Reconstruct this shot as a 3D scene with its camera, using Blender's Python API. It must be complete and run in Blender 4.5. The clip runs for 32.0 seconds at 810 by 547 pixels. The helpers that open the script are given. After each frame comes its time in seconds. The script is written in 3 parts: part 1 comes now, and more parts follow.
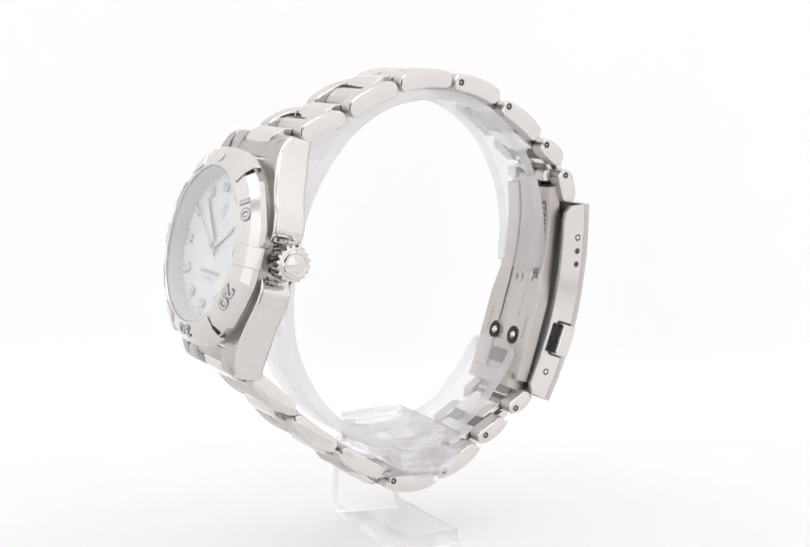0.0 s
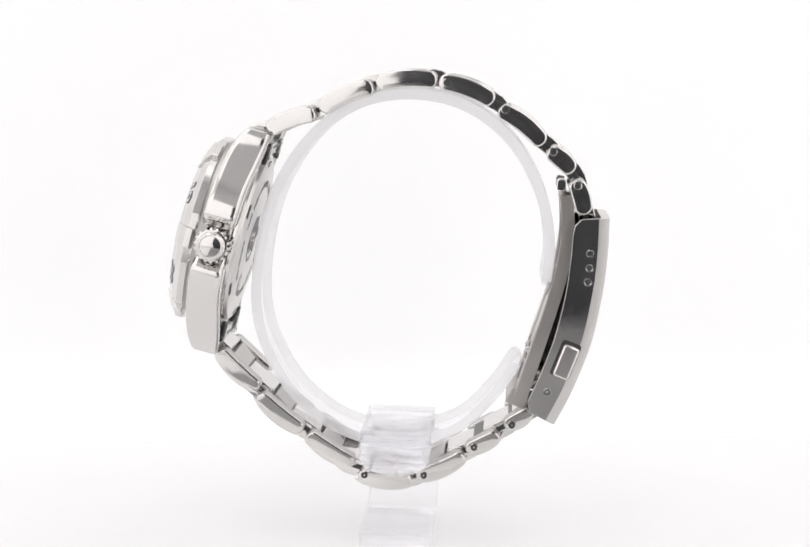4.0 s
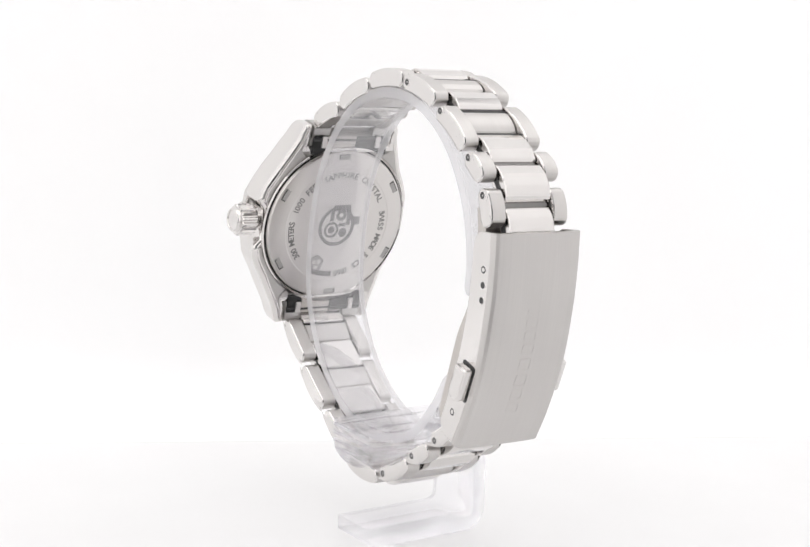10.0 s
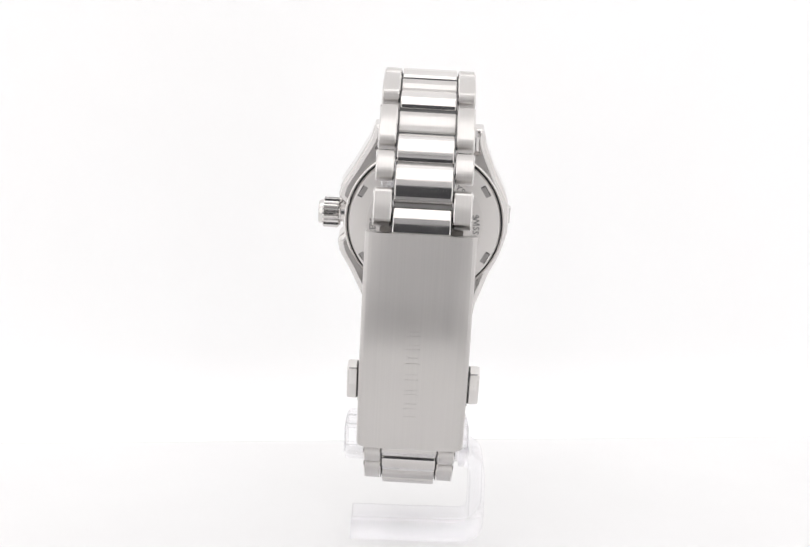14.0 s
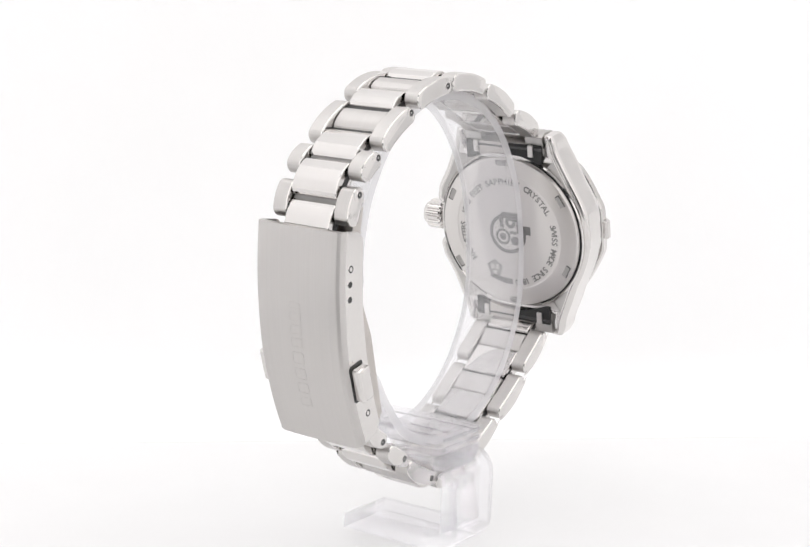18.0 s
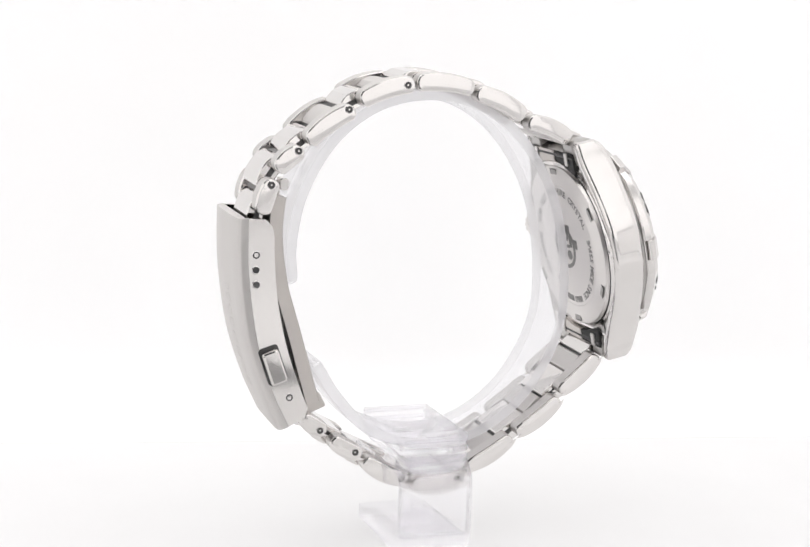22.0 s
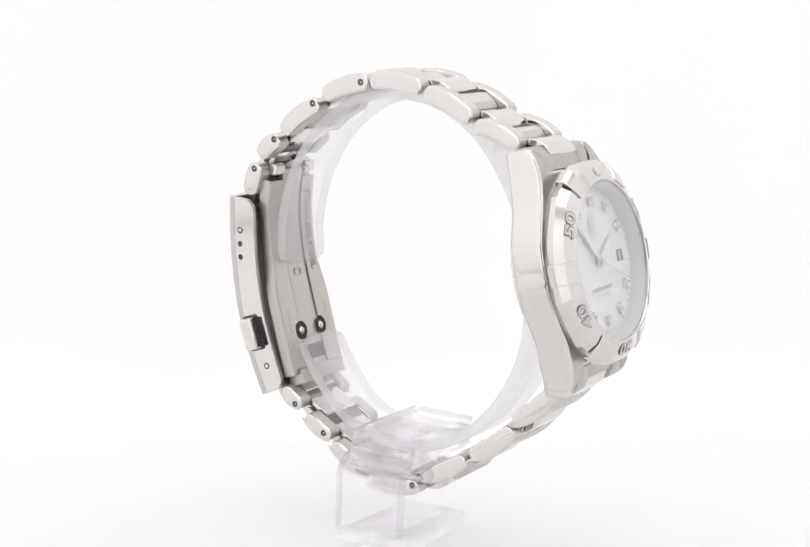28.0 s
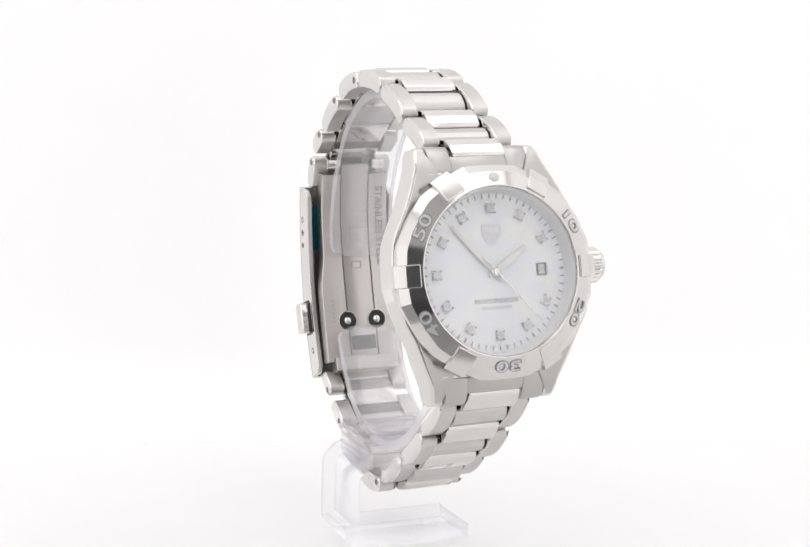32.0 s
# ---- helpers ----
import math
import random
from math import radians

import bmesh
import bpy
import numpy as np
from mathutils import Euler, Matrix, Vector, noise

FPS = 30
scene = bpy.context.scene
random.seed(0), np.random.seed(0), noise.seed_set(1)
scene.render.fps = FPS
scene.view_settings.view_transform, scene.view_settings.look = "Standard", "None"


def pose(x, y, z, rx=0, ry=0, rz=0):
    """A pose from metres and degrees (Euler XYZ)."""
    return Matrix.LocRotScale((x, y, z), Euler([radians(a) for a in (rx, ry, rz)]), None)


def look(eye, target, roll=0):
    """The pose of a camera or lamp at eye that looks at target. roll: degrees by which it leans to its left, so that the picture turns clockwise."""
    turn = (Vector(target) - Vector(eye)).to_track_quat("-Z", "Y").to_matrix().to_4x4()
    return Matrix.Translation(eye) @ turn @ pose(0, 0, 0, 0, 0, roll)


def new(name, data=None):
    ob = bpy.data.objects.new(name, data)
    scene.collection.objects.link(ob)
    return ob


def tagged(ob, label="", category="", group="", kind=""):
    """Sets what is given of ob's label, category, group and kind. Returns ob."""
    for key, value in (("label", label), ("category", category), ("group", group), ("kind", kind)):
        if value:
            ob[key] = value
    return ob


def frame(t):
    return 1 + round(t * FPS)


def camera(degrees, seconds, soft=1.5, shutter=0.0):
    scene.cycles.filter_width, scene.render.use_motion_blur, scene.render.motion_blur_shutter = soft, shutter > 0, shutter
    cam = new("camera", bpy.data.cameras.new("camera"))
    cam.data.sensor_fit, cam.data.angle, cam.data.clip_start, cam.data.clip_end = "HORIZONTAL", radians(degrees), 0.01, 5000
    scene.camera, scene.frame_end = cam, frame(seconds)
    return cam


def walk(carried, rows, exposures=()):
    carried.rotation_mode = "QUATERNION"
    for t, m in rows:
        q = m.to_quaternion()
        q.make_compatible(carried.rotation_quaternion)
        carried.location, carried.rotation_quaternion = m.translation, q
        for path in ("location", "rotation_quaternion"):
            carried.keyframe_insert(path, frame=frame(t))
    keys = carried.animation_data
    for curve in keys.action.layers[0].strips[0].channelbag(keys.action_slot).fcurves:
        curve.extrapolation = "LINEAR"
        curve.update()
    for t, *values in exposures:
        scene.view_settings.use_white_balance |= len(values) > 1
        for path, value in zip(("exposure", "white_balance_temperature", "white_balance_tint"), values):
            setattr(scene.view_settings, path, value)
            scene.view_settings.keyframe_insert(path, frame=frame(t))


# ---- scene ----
# A steel watch on a clear acrylic stand turns on a white table inside a light tent.
# Lengths below are written in millimetres and scaled once, in part().
MM = 0.001
BASE = 75.6          # height of the lens axis over the table
START, RATE = 211.65, -8.6948      # degrees, degrees a second: the turntable runs evenly

cam = camera(30.15, 32.0, soft=1.6)
EYE = Vector((0.0, -0.2186, 0.07694))
VIEW = look(EYE, EYE + Vector((-0.004464, 0.985738, -0.168230)), 1.81)
walk(cam, [(0.0, VIEW), (32.0, VIEW)])

# ---- light ----
world = bpy.data.worlds.new("studio")
scene.world = world
world.use_nodes = True
world.node_tree.nodes["Background"].inputs[0].default_value = (0.02, 0.02, 0.021, 1)
world.node_tree.nodes["Background"].inputs[1].default_value = 0.3


def softbox(name, at, target, sx, sy, watts, colour):
    data = bpy.data.lights.new(name, "AREA")
    data.shape, data.size, data.size_y = "RECTANGLE", sx, sy
    data.energy, data.color = watts, colour
    ob = new(name, data)
    ob.matrix_world = look(at, target)
    return ob


softbox("softbox_top", (0, -0.045, 0.395), (0, -0.045, 0), 0.48, 0.31, 0.44, (1.0, 0.985, 0.975))
softbox("softbox_side", (-0.256, -0.088, 0.195), (0, -0.088, 0.195), 0.29, 0.38, 0.085, (1.0, 0.98, 0.97))
softbox("softbox_side", (0.256, -0.088, 0.195), (0, -0.088, 0.195), 0.29, 0.38, 0.068, (1.0, 0.975, 0.96))

softbox("fill_front", (-0.146, -0.233, 0.19), (-0.146, 0, 0.19), 0.21, 0.34, 0.10, (1.0, 0.98, 0.965))
softbox("fill_front", (0.172, -0.233, 0.19), (0.172, 0, 0.19), 0.16, 0.34, 0.078, (1.0, 0.98, 0.965))


# ---- materials ----
def material(name, colour, rough, metal=0.0):
    m = bpy.data.materials.new(name)
    m.use_nodes = True
    b = m.node_tree.nodes["Principled BSDF"]
    b.inputs["Base Color"].default_value = (*colour, 1)
    b.inputs["Roughness"].default_value = rough
    b.inputs["Metallic"].default_value = metal
    return m, m.node_tree, b


def noise_node(tree, scale, stretch=(1, 1, 1), detail=3.0):
    co = tree.nodes.new("ShaderNodeTexCoord")
    mp = tree.nodes.new("ShaderNodeMapping")
    mp.inputs["Scale"].default_value = stretch
    nz = tree.nodes.new("ShaderNodeTexNoise")
    nz.inputs["Scale"].default_value = scale
    nz.inputs["Detail"].default_value = detail
    tree.links.new(co.outputs["Object"], mp.inputs["Vector"])
    tree.links.new(mp.outputs["Vector"], nz.inputs["Vector"])
    return nz


def ramp(tree, source, lo, hi, a=0.35, b=0.65):
    r = tree.nodes.new("ShaderNodeValToRGB")
    r.color_ramp.elements[0].position, r.color_ramp.elements[1].position = a, b
    r.color_ramp.elements[0].color, r.color_ramp.elements[1].color = (*lo, 1), (*hi, 1)
    tree.links.new(source, r.inputs[0])
    return r


def bump(tree, b, source, strength, distance):
    n = tree.nodes.new("ShaderNodeBump")
    n.inputs["Strength"].default_value = strength
    n.inputs["Distance"].default_value = distance
    tree.links.new(source, n.inputs["Height"])
    tree.links.new(n.outputs["Normal"], b.inputs["Normal"])


def steel(name, colour, rough, spread, stretch, relief, brush=0.0):
    m, t, b = material(name, colour, rough, 1.0)
    if brush:
        grain = noise_node(t, 1.0, stretch, 3.0)
        tone = ramp(t, grain.outputs[0], [c * 0.97 for c in colour], [min(1.0, c * 1.02) for c in colour], 0.3, 0.7)
        t.links.new(tone.outputs[0], b.inputs["Base Color"])
        tan = t.nodes.new("ShaderNodeTangent")
        tan.direction_type = "UV_MAP"
        t.links.new(tan.outputs[0], b.inputs["Tangent"])
        b.inputs["Anisotropic"].default_value = brush
    fine = noise_node(t, 1.0, stretch, 2.0)
    wide = noise_node(t, 260.0, (1, 1, 1), 3.0)
    mix = t.nodes.new("ShaderNodeMath")
    mix.operation = "MULTIPLY_ADD"
    t.links.new(fine.outputs[0], mix.inputs[0])
    mix.inputs[1].default_value = 2.0
    t.links.new(wide.outputs[0], mix.inputs[2])
    mr = t.nodes.new("ShaderNodeMapRange")
    mr.inputs["From Min"].default_value, mr.inputs["From Max"].default_value = 1.0, 2.0
    mr.inputs["To Min"].default_value, mr.inputs["To Max"].default_value = rough - spread, rough + spread
    t.links.new(mix.outputs[0], mr.inputs["Value"])
    t.links.new(mr.outputs[0], b.inputs["Roughness"])
    if relief:
        bump(t, b, fine.outputs[0], relief, 0.00002)
    return m


STEEL = (0.72, 0.70, 0.685)
POLISHED = steel("polished_steel", STEEL, 0.07, 0.03, (500, 500, 500), 0.0)
BRUSHED = steel("brushed_steel", (0.658, 0.638, 0.623), 0.38, 0.06, (40, 4500, 40), 0.02, 0.9)
BEZEL = steel("bezel_steel", (0.68, 0.662, 0.648), 0.11, 0.03, (500, 500, 500), 0.0)
SATIN = steel("satin_steel", (0.49, 0.477, 0.465), 0.30, 0.02, (2500, 2500, 2500), 0.05)
STAMPED = steel("stamped_steel", (0.56, 0.53, 0.505), 0.34, 0.04, (900, 5000, 200), 0.08)
RADIAL = steel("case_back_steel", (0.67, 0.648, 0.632), 0.30, 0.02, (1500, 1500, 1500), 0.0)
RECESS_SHADE = steel("recess_shade", (0.10, 0.10, 0.10), 0.45, 0.05, (800, 800, 800), 0.0)
ENGRAVED = steel("engraved_steel", (0.27, 0.265, 0.26), 0.5, 0.04, (3000, 3000, 3000), 0.1)
GREY_FILL = material("grey_numeral", (0.66, 0.655, 0.65), 0.35, 0.5)[0]
NUMERAL_EDGE = material("numeral_outline", (0.30, 0.30, 0.305), 0.5, 0.2)[0]
INK = material("grey_print", (0.38, 0.38, 0.40), 0.5)[0]
PALE_INK = material("silver_print", (0.76, 0.765, 0.785), 0.4, 0.1)[0]
HOLE_SHADE = material("hole_shade", (0.02, 0.02, 0.02), 0.6)[0]
DOT = material("pale_lume", (0.70, 0.72, 0.69), 0.4)[0]
FACET = material("diamond_shade", (0.62, 0.62, 0.64), 0.08)[0]
SLOT = steel("slot_steel", (0.40, 0.388, 0.378), 0.45, 0.05, (2000, 2000, 2000), 0.1)
SHALLOW = steel("shallow_stamp", (0.50, 0.475, 0.455), 0.4, 0.05, (2000, 2000, 2000), 0.1)
RING = material("silver_ring", (0.78, 0.78, 0.785), 0.4, 0.1)[0]
LUME = material("white_lacquer", (0.85, 0.85, 0.84), 0.35)[0]
DATE_CARD = material("date_card", (0.82, 0.82, 0.80), 0.6)[0]
FILM, t_, b_ = material("teal_film", (0.02, 0.22, 0.30), 0.2)

PEARL, t_, b_ = material("mother_of_pearl", (0.8, 0.82, 0.84), 0.22)
n1 = noise_node(t_, 150.0, (1, 1.0, 1.6), 4.0)
n1.inputs["Distortion"].default_value = 1.4
r1 = ramp(t_, n1.outputs[0], (0.85, 0.875, 0.95), (0.955, 0.96, 0.935), 0.3, 0.7)
t_.links.new(r1.outputs[0], b_.inputs["Base Color"])
b_.inputs["Coat Weight"].default_value = 0.4
b_.inputs["Coat Roughness"].default_value = 0.05

GEM, t_, b_ = material("diamond", (0.9, 0.9, 0.91), 0.08)
b_.inputs["IOR"].default_value = 2.2

def clear_plastic(name, tint, veil, shine):
    """Thin clear plastic: see-through, with a sharp gloss that grows towards the edges and a little white veil as
    painted haze.
    """
    m, t, b = material(name, (0.96, 0.955, 0.97), 0.2)
    see = t.nodes.new("ShaderNodeBsdfTransparent")
    see.inputs[0].default_value = (*tint, 1)
    gloss = t.nodes.new("ShaderNodeBsdfGlossy")
    gloss.inputs["Roughness"].default_value = 0.03
    edge = t.nodes.new("ShaderNodeLayerWeight")
    edge.inputs["Blend"].default_value = 0.12
    amount = t.nodes.new("ShaderNodeMapRange")
    amount.inputs["To Min"].default_value = shine
    amount.inputs["To Max"].default_value = 0.55
    t.links.new(edge.outputs["Facing"], amount.inputs["Value"])
    body = t.nodes.new("ShaderNodeMixShader")
    body.inputs[0].default_value = veil
    t.links.new(see.outputs[0], body.inputs[1])
    t.links.new(b.outputs[0], body.inputs[2])
    both = t.nodes.new("ShaderNodeMixShader")
    t.links.new(amount.outputs[0], both.inputs[0])
    t.links.new(body.outputs[0], both.inputs[1])
    t.links.new(gloss.outputs[0], both.inputs[2])
    t.links.new(both.outputs[0], t.nodes["Material Output"].inputs["Surface"])
    return m


CRYSTAL = clear_plastic("sapphire_crystal", (0.995, 0.995, 0.995), 0.02, 0.045)


def acrylic(name, rough, ior, straight, veil):
    """Clear cast acrylic; straight: the share of light that passes without bending; veil: the share of white mixed in
    as painted haze.
    """
    m, t, b = material(name, (0.992, 0.99, 0.998), rough)
    b.inputs["Transmission Weight"].default_value = 1.0
    b.inputs["IOR"].default_value = ior
    see = t.nodes.new("ShaderNodeBsdfTransparent")
    see.inputs[0].default_value = (0.99, 0.988, 0.998, 1)
    near = t.nodes.new("ShaderNodeBsdfDiffuse")
    near.inputs[0].default_value = (0.97, 0.965, 0.98, 1)
    far = t.nodes.new("ShaderNodeBsdfTranslucent")
    far.inputs[0].default_value = (0.97, 0.965, 0.98, 1)

    def mixed(share, one, two):
        n = t.nodes.new("ShaderNodeMixShader")
        n.inputs[0].default_value = share
        t.links.new(one.outputs[0], n.inputs[1])
        t.links.new(two.outputs[0], n.inputs[2])
        return n

    last = mixed(veil, mixed(straight, b, see), mixed(0.5, near, far))
    t.links.new(last.outputs[0], t.nodes["Material Output"].inputs["Surface"])
    return m


ACRYLIC = clear_plastic("clear_acrylic", (0.992, 0.99, 0.998), 0.09, 0.07)
FROSTED = acrylic("sawn_acrylic_edge", 0.3, 1.3, 0.75, 0.42)
BLOCK = acrylic("thick_acrylic", 0.02, 1.28, 0.55, 0.03)

PAPER, t_, b_ = material("white_paper", (0.86, 0.86, 0.865), 0.75)
n3 = noise_node(t_, 14.0, (1, 1, 1), 4.0)
r3 = ramp(t_, n3.outputs[0], (0.845, 0.842, 0.845), (0.875, 0.875, 0.88))
t_.links.new(r3.outputs[0], b_.inputs["Base Color"])
n3b = noise_node(t_, 900.0, (1, 1, 1), 2.0)
bump(t_, b_, n3b.outputs[0], 0.05, 0.0002)

SWEEP, t_, b_ = material("white_sweep_added_glow", (0.70, 0.70, 0.705), 0.7)
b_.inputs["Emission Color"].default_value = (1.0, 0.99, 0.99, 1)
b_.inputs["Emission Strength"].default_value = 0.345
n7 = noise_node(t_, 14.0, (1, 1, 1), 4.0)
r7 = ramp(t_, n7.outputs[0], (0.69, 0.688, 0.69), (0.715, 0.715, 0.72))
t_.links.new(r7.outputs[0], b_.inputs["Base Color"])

TABLE, t_, b_ = material("white_board_added_glow", (0.51, 0.51, 0.515), 0.22)
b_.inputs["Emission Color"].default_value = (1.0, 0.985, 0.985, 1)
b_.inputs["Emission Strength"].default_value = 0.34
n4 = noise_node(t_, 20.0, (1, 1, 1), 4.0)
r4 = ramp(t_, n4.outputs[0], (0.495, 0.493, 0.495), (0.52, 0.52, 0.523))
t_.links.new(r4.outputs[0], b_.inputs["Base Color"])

GREY_STAND_IN, t_, b_ = material("grey_wall_stand_in", (0.42, 0.42, 0.425), 0.8)
n6 = noise_node(t_, 25.0, (1, 1, 1), 3.0)
r6 = ramp(t_, n6.outputs[0], (0.39, 0.39, 0.395), (0.45, 0.45, 0.455))

FLOOR_STAND_IN, t_, b_ = material("grey_floor_stand_in", (0.29, 0.29, 0.292), 0.8)
n9 = noise_node(t_, 25.0, (1, 1, 1), 3.0)
r9 = ramp(t_, n9.outputs[0], (0.27, 0.27, 0.272), (0.31, 0.31, 0.312))
t_.links.new(r9.outputs[0], b_.inputs["Base Color"])
t_.links.new(r6.outputs[0], b_.inputs["Base Color"])

PALE_STAND_IN, t_, b_ = material("pale_floor_stand_in", (0.80, 0.80, 0.80), 0.5)
n8 = noise_node(t_, 40.0, (1, 1, 1), 3.0)
r8 = ramp(t_, n8.outputs[0], (0.79, 0.79, 0.79), (0.82, 0.82, 0.818))
t_.links.new(r8.outputs[0], b_.inputs["Base Color"])

DARK_STAND_IN, t_, b_ = material("dark_wall_stand_in", (0.05, 0.051, 0.055), 0.8)
n5 = noise_node(t_, 30.0, (1, 1, 1), 3.0)
r5 = ramp(t_, n5.outputs[0], (0.035, 0.036, 0.04), (0.065, 0.066, 0.07))
t_.links.new(r5.outputs[0], b_.inputs["Base Color"])


# ---- mesh helpers ----
def part(name, bm, mats, parent=None, label="", sharp=15.0, flat=False):
    """Links a bmesh drawn in millimetres as one mesh object under a thing or a part."""
    mats = mats if isinstance(mats, (list, tuple)) else [mats]
    for v in bm.verts:
        v.co = Vector((v.co.x, v.co.y, v.co.z)) * MM
    bmesh.ops.recalc_face_normals(bm, faces=bm.faces)
    me = bpy.data.meshes.new(name)
    bm.to_mesh(me)
    bm.free()
    for m in mats:
        me.materials.append(m)
    layer = me.uv_layers.new(name="across")     # u runs across the bracelet, v along it
    for loop in me.loops:
        co = me.vertices[loop.vertex_index].co
        layer.data[loop.index].uv = (co.y * 20 + 0.5, (co.z + 0.37 * co.x) * 20)
    me.polygons.foreach_set("use_smooth", [not flat] * len(me.polygons))
    if not flat:
        me.set_sharp_from_angle(angle=radians(sharp))
    ob = new(name, me)
    if parent is not None:
        ob.parent = parent
    if label:
        tagged(ob, label)
    return ob


def loft(loops, cap0=True, cap1=True, mats=None, closed=False, bm=None, wrap=True):
    """Faces between successive loops of 3D points of one length."""
    bm = bm or bmesh.new()
    rings = [[bm.verts.new(p) for p in lp] for lp in loops]
    n = len(rings[0])
    pairs = list(zip(rings, rings[1:])) + ([(rings[-1], rings[0])] if closed else [])
    for k, (a, b) in enumerate(pairs):
        for i in range(n if wrap else n - 1):
            f = bm.faces.new((a[i], a[(i + 1) % n], b[(i + 1) % n], b[i]))
            if mats:
                f.material_index = mats[k]
    if not closed:
        if cap0:
            f = bm.faces.new(list(reversed(rings[0])))
            f.material_index = mats[-2] if mats and len(mats) > len(pairs) else 0
        if cap1:
            f = bm.faces.new(rings[-1])
            f.material_index = mats[-1] if mats and len(mats) > len(pairs) else 0
    return bm


def inset(outline, d):
    """A closed outline moved inwards by d (outline anticlockwise)."""
    out, n = [], len(outline)
    for i in range(n):
        p, q, r = Vector(outline[i - 1]), Vector(outline[i]), Vector(outline[(i + 1) % n])
        e, g = (q - p).normalized(), (r - q).normalized()
        m = Vector((-e.y - g.y, e.x + g.x))
        m = m.normalized() if m.length > 1e-6 else Vector((-e.y, e.x))
        k = max(0.5, m.dot(Vector((-e.y, e.x))))
        out.append(tuple(q + m * (d / k)))
    return out


def anticlockwise(o):
    a = sum(o[i - 1][0] * o[i][1] - o[i][0] * o[i - 1][1] for i in range(len(o)))
    return o if a > 0 else list(reversed(o))


def prism(outline, ya, yb, bevel=0.2, end_mat=0, side_mat=0, edge_mat=None, bm=None, pillow=0.0):
    """A profile in x and z, drawn out along y, with bevelled ends."""
    o = anticlockwise(outline)
    lo, hi = min(ya, yb), max(ya, yb)
    edge = end_mat if edge_mat is None else edge_mat
    if bevel > 0:
        i1, i2 = inset(o, bevel * 0.3), inset(o, bevel)
        seq = [(i2, lo), (i1, lo + bevel * 0.3), (o, lo + bevel), (o, hi - bevel), (i1, hi - bevel * 0.3), (i2, hi)]
        mats = [edge, edge, side_mat, edge, edge, end_mat, end_mat]
        if pillow:
            i3 = inset(o, bevel + 0.5)
            seq = [(i3, lo)] + [(lp, y + (pillow if k < 2 else 0)) for k, (lp, y) in enumerate(seq[:3])] + [(lp, y - (pillow if k > 0 else 0)) for k, (lp, y) in enumerate(seq[3:])] + [(i3, hi)]
            mats = [end_mat] + mats[:5] + [end_mat, end_mat, end_mat]
    else:
        seq = [(o, lo), (o, hi)]
        mats = [side_mat, end_mat, end_mat]
    return loft([[(x, y, z) for x, z in lp] for lp, y in seq], mats=mats, bm=bm)


def rounded(points, r=0.4, steps=3):
    """Rounds the corners of a closed outline."""
    out, n = [], len(points)
    for i in range(n):
        p, q, s = Vector(points[i - 1]), Vector(points[i]), Vector(points[(i + 1) % n])
        a, b = (p - q), (s - q)
        d = min(r, a.length * 0.45, b.length * 0.45)
        a, b = q + a.normalized() * d, q + b.normalized() * d
        for k in range(steps + 1):
            u = k / steps
            out.append(tuple(a * (1 - u) ** 2 + q * 2 * u * (1 - u) + b * u * u))
    return out


def smooth_path(points, steps=6):
    """A Catmull-Rom curve through points."""
    P = [Vector(p) for p in points]
    P = [P[0] * 2 - P[1]] + P + [P[-1] * 2 - P[-2]]
    out = []
    for i in range(1, len(P) - 2):
        for k in range(steps):
            u = k / steps
            out.append(0.5 * (2 * P[i] + (P[i + 1] - P[i - 1]) * u + (2 * P[i - 1] - 5 * P[i] + 4 * P[i + 1] - P[i + 2]) * u * u
                              + (3 * P[i] - P[i - 1] - 3 * P[i + 1] + P[i + 2]) * u ** 3))
    out.append(P[-2])
    return [tuple(p) for p in out]


def offset_path(points, d):
    out = []
    for i, p in enumerate(points):
        a = Vector(points[max(0, i - 1)])
        b = Vector(points[min(len(points) - 1, i + 1)])
        e = (b - a).normalized()
        out.append((p[0] - e.y * d, p[1] + e.x * d))
    return out


def strip(path, d0, d1):
    """The closed outline of a band between two offsets of a path."""
    return offset_path(path, d0) + list(reversed(offset_path(path, d1)))


def lathe(profile, steps=96, bm=None, mats=None, closed=False):
    """Turns (r, n) points round the local z axis."""
    loops = []
    for r, n in profile:
        loops.append([(r * math.cos(2 * math.pi * i / steps), r * math.sin(2 * math.pi * i / steps), n) for i in range(steps)])
    return loft(loops, mats=mats, bm=bm, closed=closed)


def moved(bm, m):
    bmesh.ops.transform(bm, matrix=m, verts=bm.verts)
    return bm


def box(x0, x1, y0, y1, z0, z1, bevel=0.0, bm=None):
    b = bmesh.new()
    bmesh.ops.create_cube(b, size=1)
    for v in b.verts:
        v.co = Vector(((x0 + x1) / 2 + v.co.x * (x1 - x0), (y0 + y1) / 2 + v.co.y * (y1 - y0), (z0 + z1) / 2 + v.co.z * (z1 - z0)))
    if bevel:
        bmesh.ops.bevel(b, geom=list(b.edges), offset=bevel, segments=2, profile=0.5, affect="EDGES")
    if bm is None:
        return b
    join(bm, b)
    return bm


def join(bm, other):
    me = bpy.data.meshes.new("scrap")
    other.to_mesh(me)
    other.free()
    bm.from_mesh(me)
    bpy.data.meshes.remove(me)
    return bm


